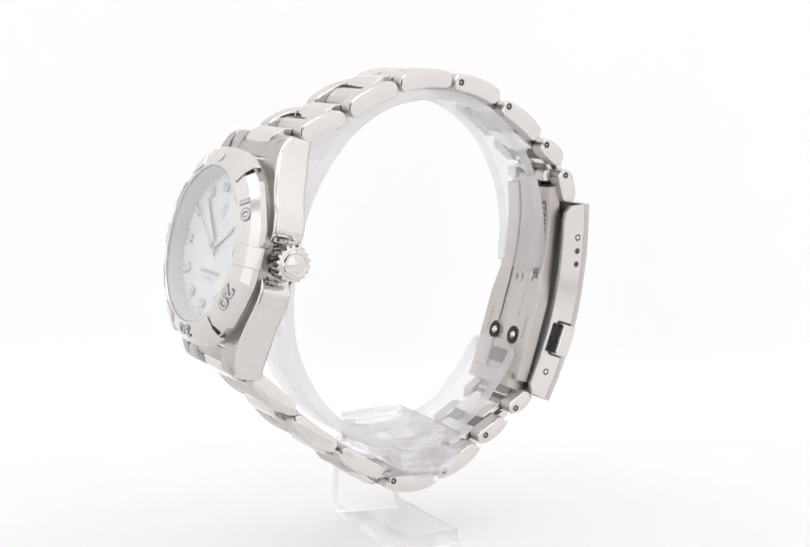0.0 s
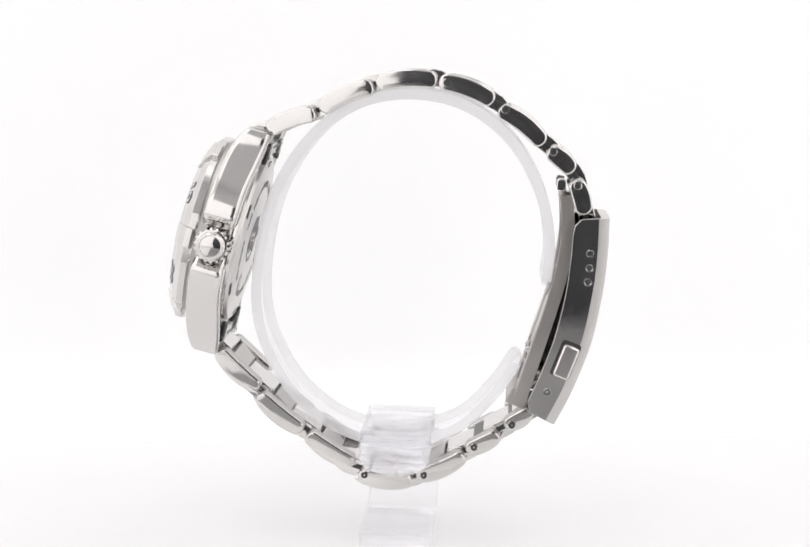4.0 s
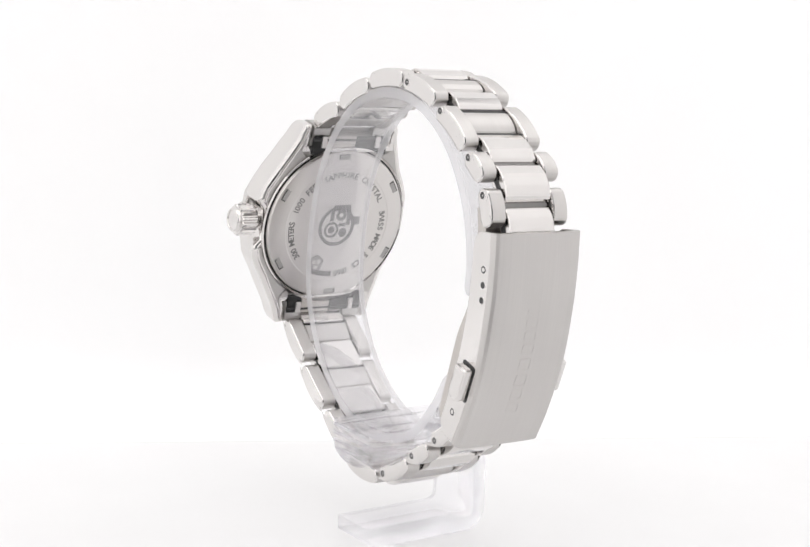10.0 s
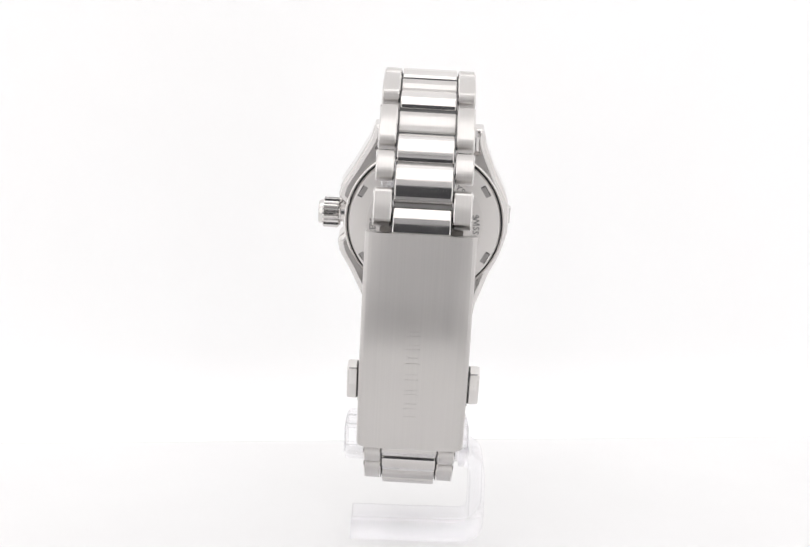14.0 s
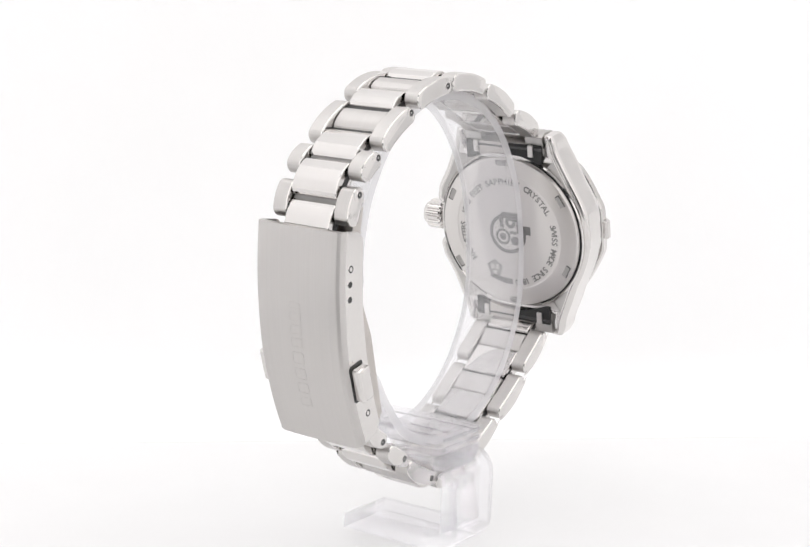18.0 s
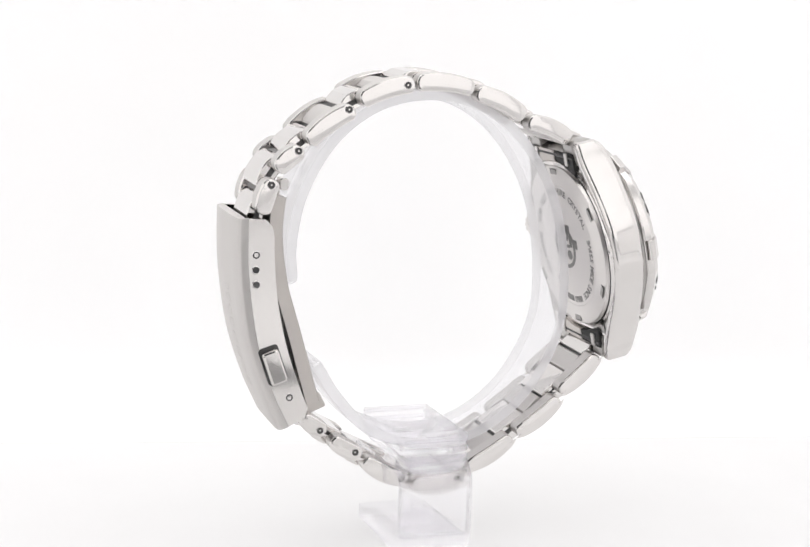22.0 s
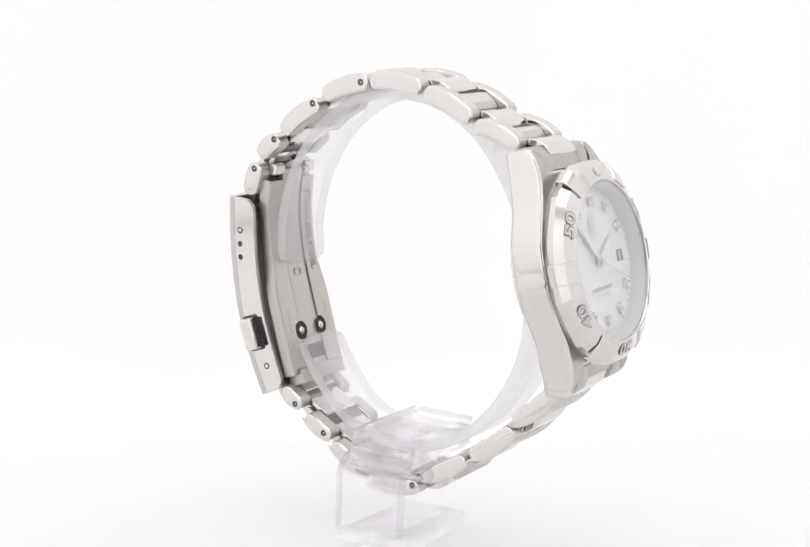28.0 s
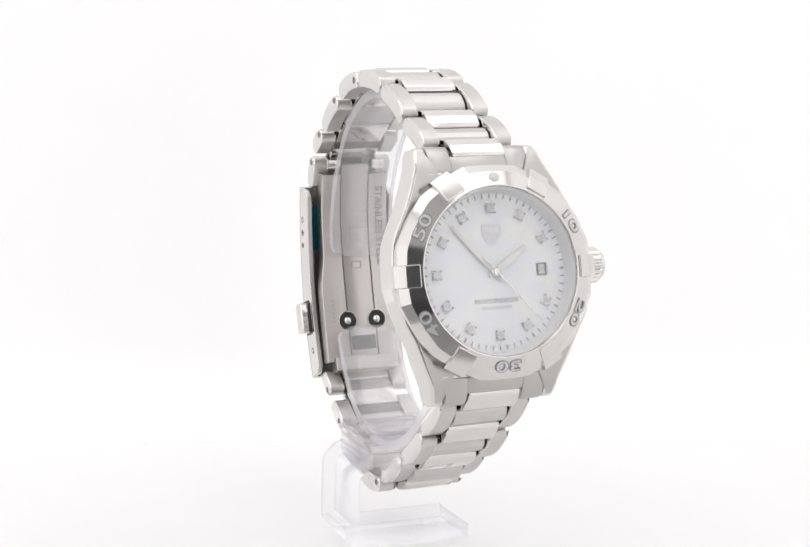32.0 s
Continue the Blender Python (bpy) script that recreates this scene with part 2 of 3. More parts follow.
def letters(text, size, depth, bold=0.022):
    """Raised letters in the local xy plane, centred, as a bmesh in millimetres."""
    cu = bpy.data.curves.new("scrap", "FONT")
    cu.body, cu.size, cu.extrude, cu.align_x, cu.align_y = text, size, depth, "CENTER", "CENTER"
    cu.resolution_u, cu.offset = 3, size * bold
    ob = bpy.data.objects.new("scrap", cu)
    scene.collection.objects.link(ob)
    me = bpy.data.meshes.new_from_object(ob.evaluated_get(bpy.context.evaluated_depsgraph_get()))
    bm = bmesh.new()
    bm.from_mesh(me)
    bpy.data.objects.remove(ob)
    bpy.data.curves.remove(cu)
    bpy.data.meshes.remove(me)
    return bm


def arc_letters(text, size, depth, radius, start, step):
    """Letters on a circle, tops outwards, running clockwise from start (degrees from the top)."""
    bm, a = bmesh.new(), start
    for ch in text:
        wide = 0.55 if ch in "1I" else 1.0
        if ch != " ":
            m = Matrix.Rotation(radians(-a), 4, "Z") @ Matrix.Translation((0, radius, 0))
            join(bm, moved(letters(ch, size, depth), m))
        a += step * (0.62 + 0.38 * wide)
    return bm


# ---- the tent and the table ----
def setting(name, bm, mat, label, category):
    return tagged(part(name, bm, mat, None), label, category, "", "structure")


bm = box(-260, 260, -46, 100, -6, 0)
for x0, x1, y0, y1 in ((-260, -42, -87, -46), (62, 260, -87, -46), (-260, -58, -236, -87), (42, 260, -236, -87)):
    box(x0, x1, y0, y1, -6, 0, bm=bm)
setting("floor", bm, TABLE, "glossy white table board with an added glow under the watch stand", "table board")
setting("floor_pale_stand_in", box(-42, 62, -87, -46, -6, -0.5), PALE_STAND_IN, "dull off-white panel at the table front, unseen, added for reflections", "table board")
setting("floor_grey_stand_in", box(-58, 42, -236, -87, -6, -0.5), FLOOR_STAND_IN, "dim grey panel under the lens, unseen, added to darken reflections", "cloth mat")
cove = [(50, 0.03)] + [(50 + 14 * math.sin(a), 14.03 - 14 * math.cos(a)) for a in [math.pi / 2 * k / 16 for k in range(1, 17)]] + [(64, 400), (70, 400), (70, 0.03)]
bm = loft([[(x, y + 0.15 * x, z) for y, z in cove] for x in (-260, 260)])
setting("backdrop", bm, SWEEP, "plain white sweep with an added glow behind the watch", "backdrop")
setting("wall_west", box(-266, -260, -236, 112, -6, 400), PAPER, "white cloth side wall of the light tent", "tent wall")
setting("wall_east", box(260, 266, -236, 112, -6, 400), PAPER, "white cloth side wall of the light tent", "tent wall")
setting("ceiling", box(-266, 266, -242, 112, 400, 406), PAPER, "white cloth roof of the light tent", "tent roof")
OPEN_R, OPEN_T = 84, 168
SLIT = [(-27, -6), (-31, 40), (-41, 75), (-41, OPEN_T)]      # the slit's edge leans out as it rises
front = prism([(-260, -6)] + SLIT + [(-41, 400), (-260, 400)], -242, -236, 0)
box(OPEN_R, 260, -242, -236, -6, 400, bm=front)
setting("wall_south", front, PAPER, "white cloth tent front with a slit behind the lens", "tent wall")
setting("wall_grey_stand_in", box(-41, OPEN_R, -242, -236.5, OPEN_T, 400), GREY_STAND_IN, "light grey panel over the slit, unseen, added for reflections", "tent wall")
setting("wall_dark_stand_in", prism(SLIT + [(OPEN_R, OPEN_T), (OPEN_R, -6)], -242, -236.5, 0), DARK_STAND_IN, "dark panel in the slit, standing in for the unseen camera side", "cloth panel")

# ---- the watch: axes of the head ----
YM = -0.9                      # middle plane of the bracelet
LEAN = radians(12.9)
HEAD_AT = Vector((29.9, YM - 0.3, -30.6 + BASE))
V_AX = Vector((-math.sin(LEAN), 0, math.cos(LEAN)))
N_AX = Vector((math.cos(LEAN), 0, math.sin(LEAN)))
HEAD = Matrix(((0, V_AX.x, N_AX.x, HEAD_AT.x), (1, V_AX.y, N_AX.y, HEAD_AT.y), (0, V_AX.z, N_AX.z, HEAD_AT.z), (0, 0, 0, 1))) @ Matrix.Rotation(radians(0.8), 4, "Y")
BACK = HEAD @ Matrix.Rotation(math.pi, 4, "Y") @ Matrix.Translation((0, 0, 0.95))      # seen from behind: x mirrored, z backwards

watch = tagged(new("wristwatch"), "polished and brushed steel wristwatch with pearl dial, closed on a stand", "wristwatch")


def interp(v, table):
    return float(np.interp(v, [p[0] for p in table], [p[1] for p in table]))


HALF = smooth_path([(0, 14.1), (2.2, 14.0), (4.2, 13.75), (6.5, 12.8), (8.8, 11.55), (11.5, 10.35), (14, 9.3), (15.6, 8.95), (16.5, 8.6)], 3)

HALF_LOW = [(0, 14.1), (1.35, 14.08)] + smooth_path([(1.55, 14.02), (4.2, 13.3), (6.5, 12.4), (8.8, 11.25), (11.5, 10.25), (14, 9.25), (15.6, 8.95), (16.5, 8.6)], 3)


def case_outline():
    """Anticlockwise in the dial plane; the crown side is fuller, with a recess; both ends have a bay for the end link."""
    def fuller(v):
        return 0.75 * max(0.0, 1 - (v / 15.0) ** 2)
    right = [(w + fuller(v), v) for v, w in HALF if v >= 5.6]
    crown_side = smooth_path([(12.9, 0.0), (12.9, 1.4), (13.05, 2.4), (13.55, 3.0), (14.0, 3.6), (14.1, 4.3), (13.9, 5.0)], 3) + right
    up = crown_side + [(8.1, 16.65), (7.35, 16.6), (7.16, 16.3), (7.1, 14.2), (7.3, 13.3), (3.0, 13.2), (0, 13.2)]
    left = [(-w + 0.5 * fuller(v), v) for v, w in HALF]
    low = [(-w + 0.5 * fuller(v), -v) for v, w in HALF_LOW]
    up_left = [(-3.0, 13.2), (-7.3, 13.3), (-7.1, 14.2), (-7.16, 16.3), (-7.35, 16.6), (-8.1, 16.65)] + list(reversed(left))
    down_left = low[1:] + [(x, -y) for x, y in ((-8.1, 16.65), (-7.35, 16.6), (-7.16, 16.3), (-7.1, 14.2), (-7.3, 13.3), (-3.0, 13.2))]
    down = [(x, -y) for x, y in reversed(up[1:])]
    return up + up_left + down_left + down


FRONT_N = smooth_path([(0, -0.5), (8, -0.6), (12, -0.95), (14.2, -1.5), (15.6, -2.1), (16.65, -2.9)], 3)
BACK_N = [(0, -4.9), (9, -5.2), (13, -5.8), (16.6, -6.15)]


def build_case():
    o = case_outline()
    def layer(d, height):
        return [(x, y, height(abs(y))) for x, y in inset(o, d)]
    f = lambda v: interp(v, FRONT_N)
    b = lambda v: interp(v, BACK_N)
    def ring(r, n):
        return [(r * math.cos(a), r * math.sin(a), n) for a in [math.atan2(y, x) for x, y in o]]
    loops = [ring(11.6, -4.3)]
    for k in range(6):
        q = math.pi / 2 * k / 5
        loops.append(layer(1.0 - math.sin(q), lambda v: b(v) - 0.1 + 0.75 * (1 - math.cos(q))))
    loops += [layer(0.0, lambda v: b(v) + 1.0), layer(0.0, lambda v: f(v) - 0.6)]
    for k in range(5):
        q = math.pi / 2 * k / 4
        loops.append(layer(0.4 * (1 - math.cos(q)), lambda v: f(v) - 0.2 + 0.4 * math.sin(q)))
    rim = inset(o, 0.4)
    for share in (0.35, 0.7, 1.0):
        loop = []
        for x, y in rim:
            near = Vector((x, y)).lerp(Vector((x, y)).normalized() * 12.9, share)
            loop.append((near.x, near.y, f(abs(near.y)) + 0.2))
        loops.append(loop)
    bm = loft(loops, mats=[0] + [1] * 12 + [0] * 5)
    return part("case", moved(bm, HEAD), [SATIN, POLISHED], watch, "steel case with polished flanks and satin front", sharp=38)


case = build_case()


def end_link(s):
    """A flush satin piece with a bay in its middle for the first centre link."""
    side = [(13.24, -5.6), (16.2, -6.1), (16.75, -5.2)] + smooth_path([(16.8, -3.9), (16.65, -3.0), (16.2, -2.35), (15.4, -1.85), (14.2, -1.42), (13.24, -1.16)], 3)
    mid = [(13.24, -5.6), (14.9, -6.0), (15.3, -5.2)] + smooth_path([(15.32, -2.3), (15.22, -1.95), (15.0, -1.75), (14.2, -1.42), (13.24, -1.16)], 3)
    bm = bmesh.new()
    for prof, u0, u1 in ((side, 3.98, 7.0), (side, -7.0, -3.98), (mid, -3.975, 3.975)):
        prism([(v * s, n) for v, n in prof], u0, u1, 0.06, bm=bm)
    m = Matrix(((0, 1, 0, 0), (1, 0, 0, 0), (0, 0, 1, 0), (0, 0, 0, 1)))
    return part("end_link", moved(bm, HEAD @ m), [SATIN], watch, "satin steel end link between the lugs", sharp=35)


end_link(1), end_link(-1)
for s_ in (-1, 1):
    b = sorted((s_ * 13.0, s_ * 14.9))
    for x0, x1, low, mat, name, label in ((-6.8, -0.9, 6.12, HOLE_SHADE, "lug_shade", "black plate painted as the shade behind the lugs"), (4.4, 6.8, 6.12, HOLE_SHADE, "lug_shade", "black plate painted as the shade behind the lugs"),
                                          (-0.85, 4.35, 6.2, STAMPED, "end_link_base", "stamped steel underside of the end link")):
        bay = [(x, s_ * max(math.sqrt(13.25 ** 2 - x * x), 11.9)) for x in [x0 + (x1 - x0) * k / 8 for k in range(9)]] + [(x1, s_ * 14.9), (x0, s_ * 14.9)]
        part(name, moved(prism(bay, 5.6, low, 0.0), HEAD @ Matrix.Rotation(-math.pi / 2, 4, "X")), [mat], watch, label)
    for x in (-5.4, 4.5):
        part("end_link_tab", moved(box(x, x + 0.9, b[0], b[1], -6.4, -5.7, 0.1), HEAD), [RADIAL], watch, "stamped steel tab under the end link")
    bm = lathe([(0.01, -6.9), (0.3, -6.9), (0.3, 6.9), (0.01, 6.9)], 20)
    part("spring_bar", moved(bm, HEAD @ Matrix.Translation((0, s_ * 14.3, -5.96)) @ Matrix.Rotation(math.pi / 2, 4, "Y")), [RECESS_SHADE], watch, "spring bar darkened for the shade of its recess")

# ---- bezel ----
def polygon_radius(a, big, sides):
    h = math.pi / sides
    return big * math.cos(h) / math.cos((a % (2 * h)) - h)


def bezel_loop(big, n, facet=0.0, steps=120):
    out = []
    for i in range(steps):
        a = 2 * math.pi * i / steps
        r = polygon_radius(a + math.pi / 12, big, 12) * facet + big * (1 - facet)
        out.append((r * math.cos(a), r * math.sin(a), n))
    return out


bm = loft([bezel_loop(10.75, 0.4), bezel_loop(13.0, 0.1), bezel_loop(13.7, 0.12, 0.6), bezel_loop(13.95, 0.35, 0.6), bezel_loop(14.0, 1.25, 0.6),
           bezel_loop(12.95, 2.25, 0.4), bezel_loop(11.15, 3.05), bezel_loop(11.0, 3.13), bezel_loop(10.85, 3.13), bezel_loop(10.75, 3.0)], closed=True)
bezel = part("bezel", moved(bm, HEAD), [BEZEL], watch, "polished faceted steel diver's bezel with grey numerals", sharp=8)
bm = lathe([(12.4, -1.2), (13.25, -1.2), (13.25, 0.16), (12.4, 0.16)], 96, closed=True)
part("bezel_seat", moved(bm, HEAD), [SATIN], watch, "satin steel seat under the bezel")
SLOPE = math.atan2(0.8, 1.8)
for k in range(6):
    a = radians(60 * k)        # blocks at 1, 3, 5, 7, 9 and 11 o'clock
    prof = rounded([(11.2, 2.7), (11.3, 3.2), (13.05, 2.4), (14.28, 1.4), (14.32, 0.45), (13.4, 0.2)], 0.12, 2)
    bm = prism([(r, n) for r, n in prof], -1.45, 1.45, 0.12)
    part("bezel_block", moved(bm, HEAD @ Matrix.Rotation(a, 4, "Z")), [BEZEL], bezel)
for text, hour in (("10", 2), ("20", 4), ("30", 6), ("40", 8), ("50", 10)):
    m = HEAD @ Matrix.Rotation(radians(-30 * hour), 4, "Z") @ Matrix.Translation((0, 12.0, 2.68)) @ Matrix.Rotation(-SLOPE, 4, "X")
    cut = None
    for bold, lift, mat, name in ((0.045, 0.0, NUMERAL_EDGE, "numeral"), (0.004, 0.03, GREY_FILL, "numeral_face")):
        bm = letters(text, 2.45, 0.03, bold)
        bmesh.ops.scale(bm, vec=(1.5, 0.86, 1), verts=bm.verts)
        made = part(name, moved(bm, m @ Matrix.Translation((0, 0, lift))), [mat], cut or bezel, "grey bezel numeral with a darker outline" if cut is None else "", flat=True)
        cut = cut or made
bm = lathe([(0.01, 0.0), (0.7, 0.0), (0.7, 0.12), (0.45, 0.3), (0.01, 0.36)], 24)
part("luminous_dot", moved(bm, HEAD @ Matrix.Translation((0, 12.0, 2.62)) @ Matrix.Rotation(-SLOPE, 4, "X")), [DOT], bezel)

# ---- dial and hands ----
FACE = HEAD @ Matrix.Translation((0, 0, 0.25))      # the dial sits a little proud of the case
bm = lathe([(0.01, -0.2), (10.9, -0.2), (10.9, 0.45), (0.01, 0.45)], 96)
dial = part("dial", moved(bm, FACE), [PEARL], watch, "white mother-of-pearl dial with diamond hour markers")
bm = lathe([(10.76, 0.45), (10.1, 0.46), (10.6, 2.4), (10.76, 2.4)], 96, closed=True)
part("inner_ring", moved(bm, FACE), [RING], watch, "sloping silver ring round the dial")
bm = lathe([(0.01, 2.5), (10.74, 2.5), (10.74, 2.8), (10.5, 2.92), (0.01, 3.0)], 96)
glass = part("crystal", moved(bm, FACE), [CRYSTAL], watch, "flat clear sapphire crystal")
glass.visible_shadow = False


def on_dial(angle, r, up=0.45):
    return FACE @ Matrix.Rotation(radians(-angle), 4, "Z") @ Matrix.Translation((0, r, up))


for hour in range(1, 13):
    if hour == 3:
        continue
    m = on_dial(30 * hour, 8.15)
    bm = box(-0.5, 0.5, -0.5, 0.5, -0.02, 0.06)
    for dx, dy in ((-1, -1), (-1, 1), (1, -1), (1, 1)):
        join(bm, moved(lathe([(0.01, 0.0), (0.17, 0.0), (0.16, 0.34), (0.08, 0.42), (0.01, 0.44)], 8), Matrix.Translation((dx * 0.52, dy * 0.52, 0))))
    part("hour_marker", moved(bm, m), [POLISHED], dial, "four-pronged polished setting of a diamond", flat=True)
    loops = [[(r * math.cos(q + turn), r * math.sin(q + turn), up) for q in [math.pi * k / 4 for k in range(8)]]
             for r, turn, up in ((0.62, 0.0, 0.1), (0.68, 0.0, 0.2), (0.52, 0.2, 0.36), (0.36, 0.0, 0.46))]
    bm = loft(loops)
    for k, f in enumerate(bm.faces):
        f.material_index = (k * 5 // 3) % 2
    part("diamond", moved(bm, m @ Matrix.Rotation(radians(17 * hour), 4, "Z")), [GEM, FACET], dial, flat=True)
bm = bmesh.new()
for k in range(60):
    w = 0.09 if k % 5 else 0.13
    join(bm, moved(box(-w, w, -0.3, 0.3, -0.01, 0.03), Matrix.Rotation(radians(-6 * k), 4, "Z") @ Matrix.Translation((0, 9.75, 0.45))))
tagged(part("minute_track", moved(bm, FACE), [INK], dial, "grey printed minute track", flat=True), kind="stuff")

bm = bmesh.new()
for b in ((-0.72, -0.48, -0.78, 0.78), (0.48, 0.72, -0.78, 0.78), (-0.48, 0.48, 0.6, 0.78), (-0.48, 0.48, -0.78, -0.6)):
    box(b[0], b[1], b[2], b[3], -0.05, 0.2, bm=bm)
window = part("date_window", moved(bm, FACE @ Matrix.Translation((6.75, 0, 0.45))), [ENGRAVED], dial, "steel-framed date window", flat=True)
part("date_card", moved(box(-0.5, 0.5, -0.63, 0.63, 0.0, 0.02), FACE @ Matrix.Translation((6.75, 0, 0.45))), [DATE_CARD], dial, flat=True)
bm = bmesh.new()
for b in ((-0.28, -0.16, -0.36, 0.36), (0.0, 0.1, -0.36, 0.36), (0.22, 0.32, -0.36, 0.36)):
    box(b[0], b[1], b[2], b[3], 0.02, 0.03, bm=bm)
part("date_print", moved(bm, FACE @ Matrix.Translation((6.75, 0, 0.45))), [INK], dial, flat=True)

shield = rounded([(-1.35, 1.1), (1.35, 1.1), (1.35, -0.2), (0.75, -1.25), (0, -1.6), (-0.75, -1.25), (-1.35, -0.2)], 0.25)
m90 = Matrix.Rotation(-math.pi / 2, 4, "X")
part("shield_emblem", moved(prism(shield, -0.06, 0.0, 0.02), FACE @ Matrix.Translation((-0.1, 5.0, 0.47)) @ m90), [PALE_INK], dial, "plain pale silver shield emblem")
bm = bmesh.new()
for b in ((-1.0, -0.35), (-0.2, 0.2), (0.35, 1.0)):
    box(b[0], b[1], 0.05, 0.75, 0.09, 0.11, bm=bm)
part("emblem_bar", moved(bm, FACE @ Matrix.Translation((-0.1, 5.0, 0.47))), [LUME], dial, flat=True)
bm = bmesh.new()
for k in range(9):
    x = -3.1 + k * 0.7
    for b in ((0.0, 0.12, 0.0, 0.55), (0.4, 0.52, 0.0, 0.55), (0.12, 0.4, 0.43, 0.55), (0.12, 0.4, 0.0 if k % 2 else 0.2, 0.12 if k % 2 else 0.32)):
        box(x + b[0], x + b[1], b[2] - 3.98, b[3] - 3.98, 0.45, 0.475, bm=bm)
part("dial_name", moved(bm, FACE), [INK], dial, "row of small grey printed bars", flat=True)
bm = bmesh.new()
for k in range(9):
    box(-2.2 + k * 0.5, -2.2 + k * 0.5 + 0.36, -4.8, -4.4, 0.45, 0.475, bm=bm)
for s in (-1, 1):
    for k in range(3):
        box(s * (0.75 + 0.32 * k) - 0.12, s * (0.75 + 0.32 * k) + 0.12, -9.7, -9.45, 0.45, 0.475, bm=bm)
part("dial_print", moved(bm, FACE), [GREY_FILL], dial, "rows of small grey printed bars", flat=True)


def hand(name, angle, length, width, tail, up, label):
    o = rounded([(-width * 0.55, -tail), (width * 0.55, -tail), (width, length * 0.35), (width * 0.85, length * 0.9), (0, length), (-width * 0.85, length * 0.9), (-width, length * 0.35)], 0.08, 2)
    loops = [[(x, y, 0) for x, y in o], [(x, y, 0.08) for x, y in o], [(x * 0.15, y * 0.98, 0.2) for x, y in o]]
    bm = loft(loops, mats=[0, 0, 0, 1])
    inner = [(x * 0.9, 0.25 * length + (y - 0.25 * length) * 0.7) for x, y in o]
    join(bm, loft([[(x, y, 0.1) for x, y in inner], [(x, y, 0.21) for x, y in inner]]))
    for f in bm.faces:
        if f.calc_center_median().z > 0.1:
            f.material_index = 1
    return part(name, moved(bm, on_dial(angle, 0, up)), [POLISHED, LUME], watch, label, flat=True)


hand("minute_hand", 317.8, 8.5, 0.55, 1.2, 0.8, "long polished steel minute hand")
hand("hour_hand", 56.8, 5.7, 0.44, 1.1, 0.6, "short polished steel hour hand")
bm = lathe([(0.01, 0.5), (0.6, 0.5), (0.6, 1.0), (0.5, 1.08), (0.01, 1.12)], 32)
part("hand_hub", moved(bm, FACE), [POLISHED], watch)
bm = bmesh.new()
box(-0.07, 0.07, -2.6, 8.9, 0, 0.07, bm=bm)
join(bm, lathe([(0.01, -0.02), (0.42, -0.02), (0.42, 0.12), (0.01, 0.14)], 20))
second_hand = part("second_hand", bm, [POLISHED], watch, "thin polished steel second hand", flat=True)

# ---- crown ----
CROWN = HEAD @ Matrix.Translation((1.0, 0.25, -2.85)) @ Matrix.Rotation(math.pi / 2, 4, "Y")
def crown_loop(r, z, tooth):
    return [((r - (tooth if (i // 2) % 2 else 0)) * math.cos(2 * math.pi * i / 72), (r - (tooth if (i // 2) % 2 else 0)) * math.sin(2 * math.pi * i / 72), z) for i in range(72)]
bm = loft([crown_loop(2.0, 12.75, 0), crown_loop(2.15, 13.0, 0), crown_loop(2.5, 13.15, 0.32), crown_loop(2.5, 15.5, 0.32), crown_loop(2.25, 15.7, 0.05),
           crown_loop(2.0, 15.75, 0), crown_loop(1.98, 16.05, 0), crown_loop(1.88, 16.3, 0), crown_loop(1.7, 16.42, 0), crown_loop(1.5, 16.42, 0),
           crown_loop(1.42, 16.3, 0), crown_loop(1.2, 16.34, 0), crown_loop(0.7, 16.45, 0), crown_loop(0.2, 16.5, 0)])
crown = part("crown", moved(bm, CROWN), [POLISHED], watch, "ribbed polished steel crown with a domed end", sharp=25)
bm = lathe([(0.01, 10.5), (1.5, 10.5), (1.5, 13.2), (0.01, 13.2)], 32)
part("crown_tube", moved(bm, CROWN), [POLISHED], watch)

# ---- case back ----
def back_at(angle, r, out):
    """A place on the back, angle clockwise from the top as seen from behind."""
    return BACK @ Matrix.Rotation(radians(-angle), 4, "Z") @ Matrix.Translation((0, r, out))


bm = lathe([(0.01, 4.2), (12.4, 4.2), (12.5, 4.5), (12.3, 4.95), (11.9, 5.05), (9.55, 5.25), (9.4, 5.2), (0.01, 5.2)], 96)
back = part("case_back", moved(bm, BACK), [RADIAL], watch, "screwed steel case back with dark engraved lettering", sharp=12)
bm = lathe([(12.7, 4.0), (13.15, 4.0), (13.15, 4.35), (12.95, 4.55), (12.75, 4.4)], 96, closed=True)
part("back_ring", moved(bm, BACK), [POLISHED], back)
bm = lathe([(12.42, 4.35), (12.68, 4.35), (12.68, 4.42), (12.42, 4.42)], 96, closed=True)
part("groove_shade", moved(bm, BACK), [HOLE_SHADE], back, "black ring painted as the shade of a groove round the case back")
for k in range(6):
    a = 30 + 60 * k - 30
    m = back_at(a - 3, 11.3, 5.1) @ Matrix.Rotation(math.atan2(0.2, 2.35), 4, "X")
    bm = bmesh.new()
    box(-1.0, 1.0, -0.62, 0.62, -0.02, 0.03, bm=bm)
    slot = part("wrench_slot", moved(bm, m), [RECESS_SHADE], back, "notch with its edge shade painted dark", flat=True)
    part("slot_floor", moved(box(-0.82, 1.0, -0.62, 0.5, 0.0, 0.045), m), [SLOT], slot, flat=True)
